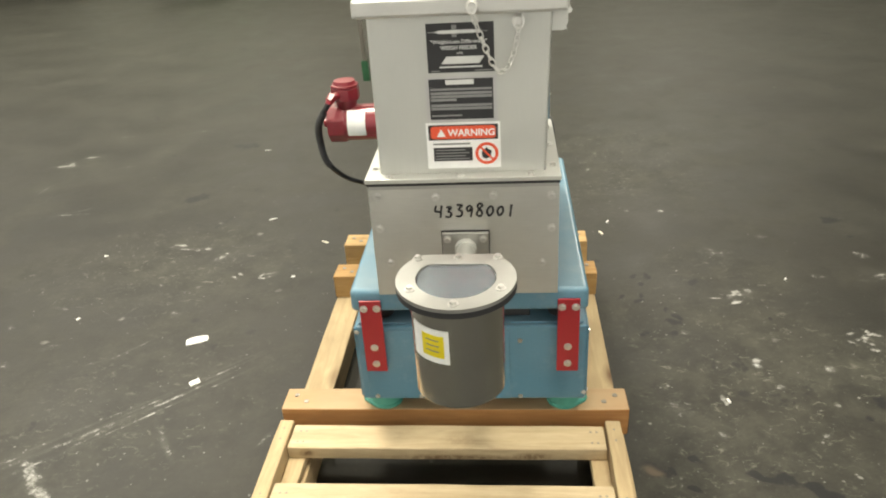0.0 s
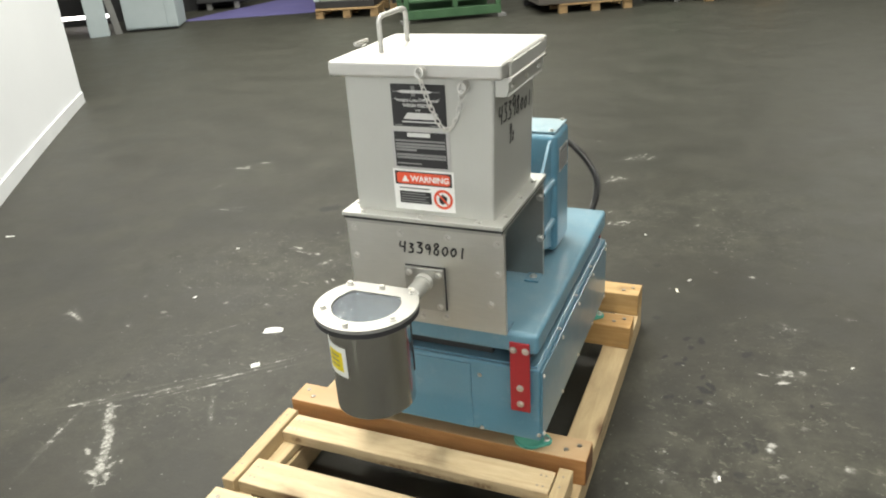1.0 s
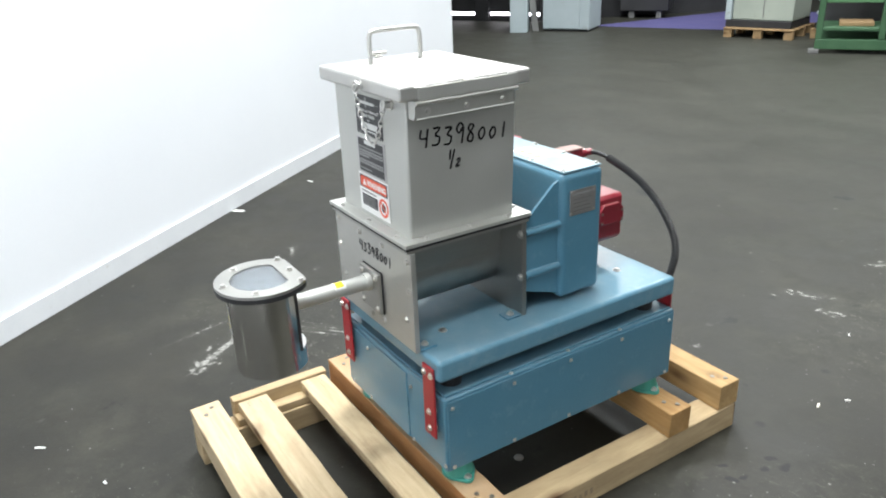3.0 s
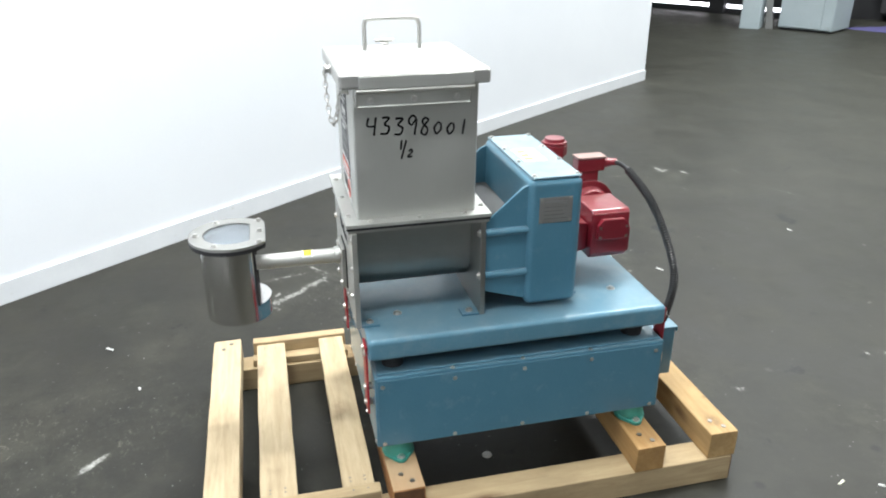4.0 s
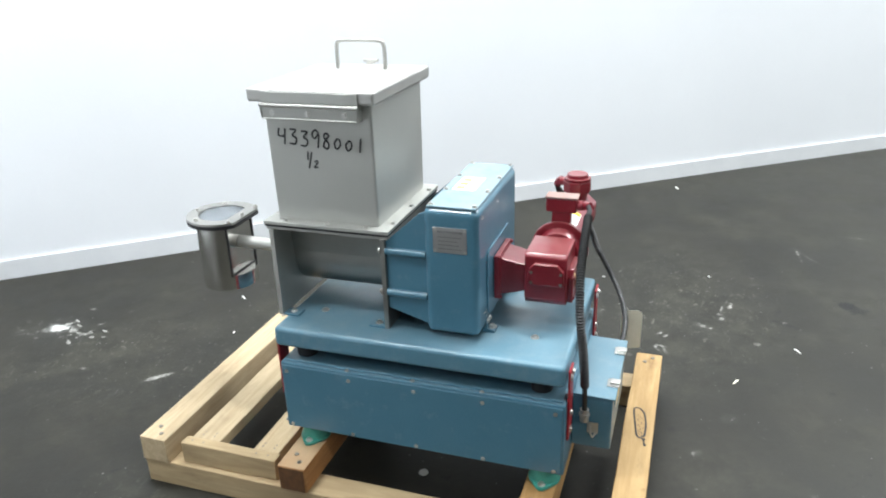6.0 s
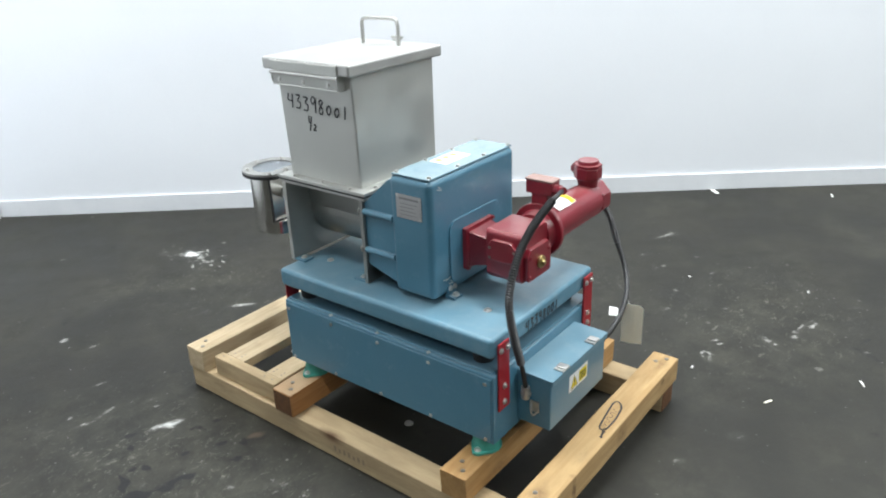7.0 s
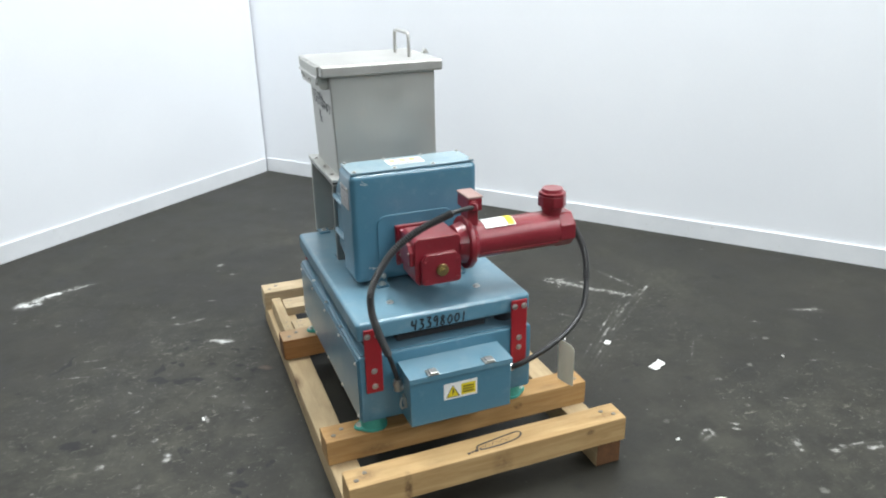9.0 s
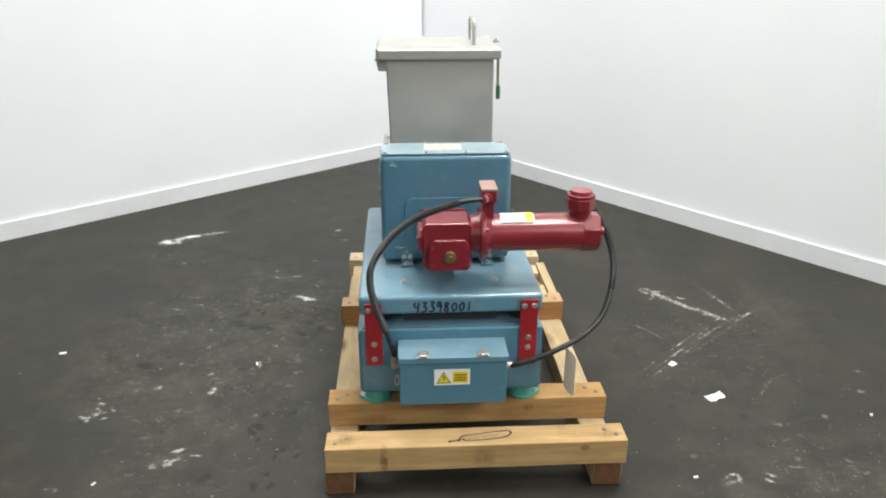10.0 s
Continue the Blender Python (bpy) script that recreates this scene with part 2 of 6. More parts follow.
SCUFFS_OPEN_SIDE_3 = [
    (0.826, 2.244, 179, 0.049, 0.04, 0.9), (0.891, 2.27, 179, 0.02, 0.018, 0.8), (1.19, 1.957, 179, 0.047, 0.045, 0.9), (1.382, 2.362, 179, 0.05, 0.05, 0.5),
    (1.18, 2.367, 179, 0.033, 0.02, 0.5), (1.392, 2.532, 179, 0.03, 0.03, 0.5), (0.506, 1.612, 0, 0.03, 0.03, 0.5), (0.609, 2.005, 157, 0.017, 0.014, 0.8),
    (-0.01, 4.49, 31, 0.1, 0.06, 1), (-0.085, 4.05, 31, 0.07, 0.04, 0.9), (-0.12, 3.49, 32, 0.11, 0.035, 1), (0.05, 3.42, 32, 0.07, 0.03, 0.8),
    (0.426, 3.482, 32, 0.02, 0.012, 0.7), (-0.074, 3.492, 33, 0.027, 0.02, 0.6),
]
# worn zones with crumbs, stains and pale dust
ZONES = [(0.80, 1.45, 80, 0.75, 0.50, 1.0), (0.75, 2.25, 90, 0.35, 0.35, 0.5), (-1.25, 1.55, 40, 0.60, 0.40, 0.45), (-1.4, 2.5, 0, 0.55, 0.4, 0.6), (0.5, 3.6, 0, 0.5, 0.6, 0.7), (-0.3, 0.3, 120, 0.6, 0.35, 0.5), (1.2, 0.4, 120, 0.5, 0.3, 0.35)]
# white paint smears
SMEARS = [
    (1.385, 0.285, 20, 0.050, 0.034, 1.0), (1.345, 0.255, 35, 0.030, 0.014, 1.0), (1.290, 0.200, 24, 0.060, 0.022, 1.0), (1.15, 0.165, 20, 0.05, 0.006, 0.6), (0.530, 1.045, 160, 0.050, 0.010, 0.7), (-0.448, -0.178, 100, 0.055, 0.026, 1.0),
    (0.8, 1.812, 151, 0.012, 0.008, 0.6),
]
# dark oily patches
STAINS_OPEN_SIDE = [
    (0.797, 1.199, 72, 0.065, 0.014, 1.2), (0.793, 1.29, 141, 0.054, 0.018, 1.2), (0.684, 1.341, 160, 0.068, 0.019, 1.2), (0.734, 1.169, 95, 0.014, 0.014, 1.1),
    (0.706, 1.195, 110, 0.014, 0.014, 1.1), (0.583, 1.247, 141, 0.021, 0.016, 1.1), (0.478, 1.291, 174, 0.03, 0.018, 1), (0.515, 1.391, 113, 0.018, 0.016, 1),
    (0.45, 1.364, 105, 0.024, 0.016, 0.9), (0.643, 0.991, 144, 0.033, 0.016, 1), (0.672, 1.058, 94, 0.03, 0.012, 1), (0.487, 1.16, 110, 0.045, 0.018, 0.8),
    (0.421, 1.168, 146, 0.038, 0.016, 0.8), (1.162, 1.006, 59, 0.115, 0.012, 0.9), (1.095, 1.623, 9, 0.045, 0.02, 0.9), (0.392, 1.366, 150, 0.060, 0.042, 0.85),
]
STAINS_ELSEWHERE = [
    (-1.53, 3.985, 176, 0.09, 0.06, 0.9), (-1.569, 3.225, 177, 0.077, 0.06, 0.9), (-1.438, 2.912, 178, 0.04, 0.02, 0.7), (1.386, 2.844, 178, 0.047, 0.04, 1.0),
    (1.412, 2.682, 179, 0.023, 0.02, 1.0), (0.603, 2.107, 0, 0.02, 0.018, 1.0), (0.923, 2.081, 0, 0.017, 0.015, 1.0), (1.11, 1.63, 1, 0.05, 0.05, 1.0),
    (1.04, 1.582, 2, 0.02, 0.02, 0.9), (-1.562, 3.258, 99, 0.089, 0.06, 0.6), (-1.265, 3.322, 99, 0.033, 0.03, 0.7), (-0.166, 3.026, 100, 0.048, 0.035, 0.8),
    (-0.734, 4.828, 30, 0.067, 0.05, 1.0), (-0.277, 6.722, 27, 0.08, 0.08, 0.9), (-0.312, 0.585, 101, 0.018, 0.012, 0.8),
]


def oil_drips():
    """Small round drips beside the end of the pallet."""
    rnd = random.Random(4)
    return [(rnd.uniform(0.40, 0.74), rnd.uniform(1.95, 2.42), rnd.uniform(0, 90), rnd.uniform(0.020, 0.028), rnd.uniform(0.015, 0.019), 0.95) for _ in range(11)]


RUST = [
    (0.385, 1.360, 150, 0.028, 0.020, 0.8),
]


def blob_mask(x, y, marks):
    """How strongly each place of the floor belongs to soft-edged oval marks."""
    total = np.zeros_like(x)
    for cx, cy, turn, a, b, s in marks:
        c, d = math.cos(radians(turn)), math.sin(radians(turn))
        u, v = ((x - cx) * c + (y - cy) * d) / a, ((y - cy) * c - (x - cx) * d) / b
        q = np.clip((1.5 - np.hypot(u, v)) / 1.15, 0, 1)
        total = np.maximum(total, s * q * q * (3 - 2 * q))
    return total


def scattered(marks):
    """Broad scuffs fall apart into a handful of small smears with space between."""
    rnd, out = random.Random(11), []
    for x, y, turn, a, b, s in marks:
        if b < 0.028:
            out.append((x, y, turn, a, b, s))
            continue
        out.append((x, y, turn, a * 1.15, b * 1.15, s * 0.34))
        c, d = math.cos(radians(turn)), math.sin(radians(turn))
        for k in range(9):
            u, v = rnd.gauss(0, 0.55) * a, rnd.gauss(0, 0.6) * b
            out.append((x + u * c - v * d, y + u * d + v * c, turn + rnd.uniform(-50, 50), rnd.uniform(0.010, 0.030), rnd.uniform(0.005, 0.011), s * rnd.uniform(0.75, 1.3)))
    return out


def floor_mesh():
    """One flat sheet: a fine middle that carries the marks, and wide borders to the horizon."""
    x0, x1, y0, y1, step = -3.0, 1.7, -0.6, 4.9, 0.0065
    nx, ny = int((x1 - x0) / step) + 1, int((y1 - y0) / step) + 1
    gx, gy = np.meshgrid(np.linspace(x0, x1, nx), np.linspace(y0, y1, ny))
    gx, gy = gx.ravel(), gy.ravel()
    outer = np.array([(-40, -30), (40, -30), (40, 50), (-40, 50)], float)
    co = np.zeros((nx * ny + 4, 3))
    co[:nx * ny, 0], co[:nx * ny, 1] = gx, gy
    co[nx * ny:, :2] = outer
    k = (np.arange(ny - 1)[:, None] * nx + np.arange(nx - 1)[None, :]).ravel()
    quads = np.stack([k, k + 1, k + nx + 1, k + nx], 1)
    a, b, c, d = 0, nx - 1, nx * ny - 1, nx * (ny - 1)
    o = nx * ny
    quads = np.vstack([quads, [(o, o + 1, b, a), (o + 1, o + 2, c, b), (o + 2, o + 3, d, c), (o + 3, o, a, d)]])
    me = bpy.data.meshes.new("floor")
    me.vertices.add(len(co))
    me.vertices.foreach_set("co", co.ravel())
    me.loops.add(quads.size)
    me.loops.foreach_set("vertex_index", quads.ravel())
    me.polygons.add(len(quads))
    me.polygons.foreach_set("loop_start", np.arange(0, quads.size, 4))
    me.update(calc_edges=True)
    wx = gx + 0.010 * np.sin(31 * gy + 3 * np.sin(17 * gx)) + 0.006 * np.sin(83 * gx + 57 * gy)
    wy = gy + 0.010 * np.sin(29 * gx + 3 * np.sin(19 * gy)) + 0.006 * np.sin(71 * gy - 64 * gx)
    for name, marks in (("zone", ZONES), ("scuff", scattered(SCUFFS_REAR + SCRATCHES + SCUFFS_WALL_SIDE + SCUFFS_WALL_SIDE_2 + SCUFFS_FRONT + SCUFFS_OPEN_SIDE + SCUFFS_OPEN_SIDE_2 + SCUFFS_OPEN_SIDE_3)), ("stain", STAINS_OPEN_SIDE + STAINS_ELSEWHERE + oil_drips()), ("smear", SMEARS), ("rust", RUST)):
        vals = np.zeros(len(co))
        vals[:nx * ny] = blob_mask(gx, gy, marks) if name == "scuff" else blob_mask(wx, wy, marks)
        me.attributes.new(name, "FLOAT", "POINT").data.foreach_set("value", vals)
    me.materials.append(M_FLOOR)
    return me


def floor_material():
    m, nodes, links, bsdf = material("worn_dark_concrete")
    geo = nodes.new("ShaderNodeNewGeometry")
    pos = geo.outputs["Position"]
    broad = noise_node(nodes, links, pos, 0.55, 4, 0.55)
    cloud = noise_node(nodes, links, pos, 2.6, 6, 0.65)
    grit = noise_node(nodes, links, pos, 95.0, 3, 0.6)
    smear = noise_node(nodes, links, pos, 7.0, 9, 0.72, 0.25)

    def marked(name):
        n = nodes.new("ShaderNodeAttribute")
        n.attribute_name = name
        return n.outputs["Fac"]

    col = mix(nodes, links, ramp(nodes, links, cloud, [(0.3, 0.0), (0.72, 1.0)]), FLOOR_DARK, FLOOR_LIGHT)
    col = mix(nodes, links, ramp(nodes, links, broad, [(0.35, 0.0), (0.7, 0.30)]), col, (0.036, 0.0350, 0.0285))
    col = mix(nodes, links, ramp(nodes, links, grit, [(0.35, 0.35), (0.6, 0.0)]), col, (0.018, 0.018, 0.017))
    zone = marked("zone")
    fine = noise_node(nodes, links, pos, 30.0, 9, 0.70, 0.4)
    worn = noise_node(nodes, links, pos, 4.4, 7, 0.66, 0.6)
    # brown tinge and soft dark mottling
    col = mix(nodes, links, ramp(nodes, links, noise_node(nodes, links, pos, 1.9, 5, 0.6), [(0.42, 0.0), (0.70, 0.28)]), col, (0.036, 0.0310, 0.0225))
    col = mix(nodes, links, ramp(nodes, links, worn, [(0.50, 0.0), (0.70, 0.18)]), col, (0.010, 0.0098, 0.0085))
    # brightness put into the colour: the floor pales with distance across the shed
    far_axis = nodes.new("ShaderNodeVectorMath")
    far_axis.operation = "DOT_PRODUCT"
    links.new(pos, far_axis.inputs[0])
    far_axis.inputs[1].default_value = (0.10, 0.995, 0.0)
    far_lift = ramp(nodes, links, maths(nodes, links, "ADD", far_axis.outputs["Value"], maths(nodes, links, "MULTIPLY", broad, 3.0)), [(3.8, 0.0), (8.0, 0.85)])
    col = mix(nodes, links, far_lift, col, (0.048, 0.0483, 0.0390))
    # soft dusty haze, stronger in the worn zones
    pale_film = maths(nodes, links, "MULTIPLY", ramp(nodes, links, smear, [(0.40, 0.0), (0.72, 1.0)]), maths(nodes, links, "ADD", maths(nodes, links, "MULTIPLY", zone, 0.26), ramp(nodes, links, cloud, [(0.42, 0.0), (0.70, 0.28)])))
    col = mix(nodes, links, pale_film, col, (0.118, 0.116, 0.087))
    # drawn-out pale flecks ground into the worn zones
    drag = nodes.new("ShaderNodeMapping")
    drag.inputs["Rotation"].default_value, drag.inputs["Scale"].default_value = (0, 0, radians(-24)), (1.0, 1.5, 1.0)
    links.new(pos, drag.inputs[0])
    ground = maths(nodes, links, "MULTIPLY", ramp(nodes, links, noise_node(nodes, links, drag.outputs[0], 28.0, 9, 0.74, 0.8), [(0.555, 0.0), (0.66, 1.0)]), ramp(nodes, links, maths(nodes, links, "ADD", zone, maths(nodes, links, "MULTIPLY", cloud, 0.55)), [(0.36, 0.03), (1.0, 0.80)]))
    ground = maths(nodes, links, "MULTIPLY", ground, ramp(nodes, links, worn, [(0.42, 0.10), (0.56, 1.0)]))
    col = mix(nodes, links, ground, col, (0.165, 0.162, 0.128))
    # ragged dark patches
    reach = maths(nodes, links, "MULTIPLY", ramp(nodes, links, zone, [(0.72, 0.0), (1.0, 1.0)]), 0.05)
    dark = ramp(nodes, links, maths(nodes, links, "ADD", maths(nodes, links, "ADD", worn, reach), maths(nodes, links, "MULTIPLY", fine, 0.16)), [(0.735, 0.0), (0.775, 0.80)])
    col = mix(nodes, links, dark, col, (0.0095, 0.0095, 0.009))

    def crumbs(scale, size, share, tone, colour):
        """Small pale crumbs: a random share of cells, more of them in the worn zones."""
        nonlocal col
        v = nodes.new("ShaderNodeTexVoronoi")
        v.inputs["Scale"].default_value = scale
        links.new(pos, v.inputs["Vector"])
        sep = nodes.new("ShaderNodeSeparateColor")
        links.new(v.outputs["Color"], sep.inputs[0])
        pick = ramp(nodes, links, maths(nodes, links, "ADD", sep.outputs[0], maths(nodes, links, "MULTIPLY", zone, 0.20)), [(1.0 - share, 0.0), (1.0 - share + 0.02, 1.0)])
        body = ramp(nodes, links, maths(nodes, links, "ADD", v.outputs["Distance"], maths(nodes, links, "MULTIPLY", fine, 0.55)), [(size + 0.13, tone), (size + 0.24, 0.0)])
        col = mix(nodes, links, maths(nodes, links, "MULTIPLY", pick, body), col, colour)

    crumbs(9.0, 0.17, 0.03, 0.60, (0.19, 0.187, 0.165))
    crumbs(24.0, 0.16, 0.022, 0.7, (0.26, 0.255, 0.232))
    crumbs(55.0, 0.20, 0.045, 0.7, (0.22, 0.216, 0.206))
    crumbs(120.0, 0.20, 0.05, 0.55, (0.20, 0.197, 0.185))
    v2 = nodes.new("ShaderNodeTexVoronoi")
    v2.inputs["Scale"].default_value = 3.7
    links.new(pos, v2.inputs["Vector"])
    spots = maths(nodes, links, "MULTIPLY", ramp(nodes, links, v2.outputs["Distance"], [(0.04, 0.7), (0.085, 0.0)]), ramp(nodes, links, broad, [(0.42, 0.0), (0.55, 1.0)]))
    col = mix(nodes, links, spots, col, (0.010, 0.010, 0.010))

    def ragged(marks, lo, hi):
        """A mask of marks with broken, crisp edges."""
        m2 = maths(nodes, links, "MULTIPLY", marks, 0.55)
        return ramp(nodes, links, maths(nodes, links, "ADD", m2, maths(nodes, links, "MULTIPLY", fine, 0.9)), [(lo, 0.0), (hi, 1.0)])

    scuffs = marked("scuff")
    # each scuff breaks up into ragged grainy flecks
    torn = ramp(nodes, links, noise_node(nodes, links, pos, 26.0, 8, 0.70, 0.5), [(0.34, 1.0), (0.66, 0.0)])
    core = maths(nodes, links, "SUBTRACT", maths(nodes, links, "MULTIPLY", scuffs, 1.35), maths(nodes, links, "MULTIPLY", torn, 1.36))
    halo = maths(nodes, links, "MULTIPLY", scuffs, ramp(nodes, links, smear, [(0.35, 0.03), (0.62, 0.24)]))
    col = mix(nodes, links, halo, col, (0.20, 0.197, 0.175))
    flecks = maths(nodes, links, "MULTIPLY", ramp(nodes, links, core, [(0.0, 0.0), (0.55, 1.0)]), ramp(nodes, links, fine, [(0.38, 0.10), (0.60, 1.0)]))
    col = mix(nodes, links, flecks, col, (0.36, 0.355, 0.33))
    col = mix(nodes, links, ragged(marked("stain"), 0.76, 0.90), col, (0.0085, 0.0085, 0.0085))
    paint = maths(nodes, links, "MULTIPLY", marked("smear"), ramp(nodes, links, noise_node(nodes, links, pos, 24.0, 6, 0.7), [(0.40, 0.0), (0.52, 1.0)]))
    col = mix(nodes, links, paint, col, (0.72, 0.72, 0.70))
    col = mix(nodes, links, marked("rust"), col, (0.105, 0.078, 0.052))
    links.new(col, bsdf.inputs["Base Color"])
    links.new(ramp(nodes, links, cloud, [(0.3, 0.46), (0.7, 0.62)]), bsdf.inputs["Roughness"])
    bsdf.inputs["Specular IOR Level"].default_value = 0.36
    hgt = maths(nodes, links, "ADD", maths(nodes, links, "MULTIPLY", smear, 0.6), maths(nodes, links, "MULTIPLY", grit, 0.4))
    hgt = maths(nodes, links, "ADD", hgt, maths(nodes, links, "MULTIPLY", fine, 0.9))
    bump(nodes, links, bsdf, hgt, 0.20, 0.004)
    return m


FLOOR_DARK, FLOOR_LIGHT = (0.0106, 0.0100, 0.0070), (0.0194, 0.0184, 0.0130)
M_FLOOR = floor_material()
M_WALL = surface("white_painted_wall", (0.785, 0.806, 0.846), (0.815, 0.836, 0.874), 1.3, (0.55, 0.7), 0, 90.0, 0.05)
M_SKIRT = surface("white_skirting_paint", (0.70, 0.72, 0.75), (0.77, 0.785, 0.81), 5.0, (0.4, 0.55), 0, 120.0, 0.05, dirt=(0.6, 0.6, 0.58))
M_SHED = surface("grey_shed_cladding", (0.20, 0.21, 0.22), (0.28, 0.29, 0.30), 0.8, (0.6, 0.8))
M_ROOF = surface("pale_roof_lining", (0.55, 0.55, 0.54), (0.66, 0.66, 0.65), 0.6, (0.7, 0.85))
# pale so that the unseen east and south walls reflect light onto the machine
M_BOUNCE = surface("pale_bounce_wall", (0.42, 0.425, 0.43), (0.50, 0.505, 0.51), 0.8, (0.6, 0.8))
# near-black: shade put into the colour of the gap frame and unlit places
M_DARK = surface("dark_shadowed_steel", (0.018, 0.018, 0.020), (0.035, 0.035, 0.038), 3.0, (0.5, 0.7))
M_BLUE = surface("blue_machine_enamel", (0.058, 0.172, 0.252), (0.074, 0.200, 0.286), 5.0, (0.34, 0.48), 0, 150.0, 0.12, dirt=(0.13, 0.245, 0.325), coat=0.65, dirt_at=(0.56, 0.74, 0.6), pale_film=((0.25, 0.30, 0.32), 0.35))
# pinkish level faces: sheen of the bright wall put into the colour
M_RED = surface("red_machine_enamel", (0.185, 0.009, 0.019), (0.240, 0.014, 0.027), 8.0, (0.30, 0.44), 0, 120.0, 0.12, dirt=(0.26, 0.055, 0.055), coat=0.6, dirt_at=(0.58, 0.76, 0.5), pale_film=((0.34, 0.22, 0.20), 0.32))
M_BRACKET = surface("red_bracket_paint", (0.28, 0.012, 0.020), (0.35, 0.018, 0.026), 9.0, (0.32, 0.45), 0, 160.0, 0.10)
M_STEEL = steel("satin_stainless_sheet", (0.56, 0.562, 0.535), 0.56, 2, 0.2, 0.90, 0.85)
M_LID = steel("blasted_stainless_lid", (0.59, 0.585, 0.565), 0.55, 0, 0.2)
M_PANEL = steel("brushed_stainless_plate", (0.49, 0.485, 0.46), 0.48, 0, 0.3)
# front plate: the stronger light on it is put into a brighter steel
M_FACE = steel("lit_brushed_plate", (0.62, 0.615, 0.585), 0.52, 0, 0.3)
# the trough's duller steel; on the rear plate it paints in shade
M_TROUGH = steel("dull_shaded_stainless", (0.40, 0.395, 0.375), 0.42, 1, 0.3)
M_POT = steel("polished_stainless_tube", (0.70, 0.69, 0.665), 0.17, 2, 0.15, 0.97, 1.0, 0.0, 0.15)
M_BOLT = steel("zinc_plated_bolt", (0.68, 0.67, 0.645), 0.40, 2, 0.1)
M_RUBBER = surface("black_rubber_gasket", (0.012, 0.012, 0.014), (0.022, 0.022, 0.024), 20.0, (0.5, 0.65))
M_HOSE = surface("black_conduit_sleeve", (0.012, 0.012, 0.013), (0.024, 0.024, 0.025), 30.0, (0.38, 0.5))
M_CONDUIT = surface("grey_black_ribbed_conduit", (0.022, 0.022, 0.023), (0.040, 0.040, 0.041), 30.0, (0.34, 0.46))
M_GREEN_PAD = surface("teal_green_mount", (0.045, 0.27, 0.22), (0.07, 0.35, 0.285), 20.0, (0.4, 0.55), dirt=(0.05, 0.16, 0.13))
M_PINE_X = timber("pale_pine_across", (0.555, 0.442, 0.285), (0.44, 0.335, 0.205), 0)
M_PINE_Y = timber("pale_pine_along", (0.50, 0.382, 0.222), (0.395, 0.287, 0.160), 1)
M_PINE_WARM = timber("yellowed_pine_across", (0.50, 0.338, 0.156), (0.39, 0.242, 0.100), 0, 1.0, [(0.285, 0.045, -0.005, 0.011, 0.02, 0.05, 0.95), (-0.02, 0.045, -0.01, 0.030, 0.02, 0.04, 0.5), (-0.33, 0.045, 0.02, 0.014, 0.02, 0.010, 0.8), (0.40, 0.0, 0.045, 0.03, 0.02, 0.02, 0.6), (-0.40, 0.01, 0.045, 0.04, 0.02, 0.02, 0.5)])
M_PINE_GOLD = timber("golden_pine_across", (0.455, 0.278, 0.112), (0.36, 0.195, 0.066), 0, 0.8, [(-0.20, 0.045, 0.01, 0.014, 0.02, 0.012, 0.9), (0.30, 0.045, -0.02, 0.05, 0.02, 0.015, 0.5)])
M_SLAT = timber("barky_pine_slat", (0.555, 0.438, 0.275), (0.44, 0.33, 0.195), 0, 1.0, [(0.02, -0.045, -0.012, 0.15, 0.02, 0.010, 0.85), (-0.36, -0.045, 0.0, 0.016, 0.02, 0.011, 1.0), (0.22, -0.045, -0.008, 0.05, 0.02, 0.012, 0.8), (0.05, -0.01, 0.02, 0.05, 0.03, 0.02, 0.35)])
M_FIR_X = timber("orange_fir_across", (0.44, 0.218, 0.080), (0.34, 0.152, 0.050), 0, 0.6, worn=(0.45, 0.33, 0.20))
M_INK = plain("black_marker_ink", (0.014, 0.014, 0.017), 0.28)
M_WHITE = plain("white_label_vinyl", (0.80, 0.80, 0.79), 0.4)
M_BLACK = plain("black_label_vinyl", (0.016, 0.016, 0.018), 0.4)
M_GREY = plain("grey_label_print", (0.21, 0.21, 0.21), 0.45)
M_PALE = plain("pale_label_print", (0.62, 0.62, 0.61), 0.45)
M_ORANGE = plain("orange_red_label_print", (0.72, 0.085, 0.035), 0.4)
M_YELLOW = plain("yellow_label_print", (0.72, 0.58, 0.02), 0.4)
M_PAPER = surface("white_paper", (0.66, 0.66, 0.63), (0.76, 0.76, 0.73), 40.0, (0.7, 0.8))
M_CARD = surface("manila_tag_card", (0.76, 0.73, 0.60), (0.82, 0.79, 0.67), 25.0, (0.7, 0.8))
M_PLATE = steel("engraved_name_plate", (0.56, 0.55, 0.55), 0.5, 1, 0.3)
M_BRASS = steel("brass_plug", (0.52, 0.42, 0.20), 0.35, 2, 0.2)
M_TABLE = surface("dusty_blue_enamel", (0.080, 0.205, 0.288), (0.105, 0.238, 0.322), 4.0, (0.38, 0.55), 0, 130.0, 0.12, dirt=(0.20, 0.30, 0.36), coat=0.6, dirt_at=(0.50, 0.74, 0.55), pale_film=((0.25, 0.29, 0.30), 0.36))
M_COVER = surface("pale_blue_enamel", (0.15, 0.27, 0.34), (0.19, 0.31, 0.375), 6.0, (0.38, 0.55), 0, 130.0, 0.12, dirt=(0.09, 0.20, 0.27), coat=0.7, dirt_at=(0.50, 0.72, 0.6), pale_film=((0.36, 0.40, 0.40), 0.5))
M_RIBBED = steel("grey_ribbed_sheet", (0.42, 0.42, 0.42), 0.45, 0, 0.2)
M_PEACH = plain("faded_orange_print", (0.80, 0.40, 0.10), 0.4)
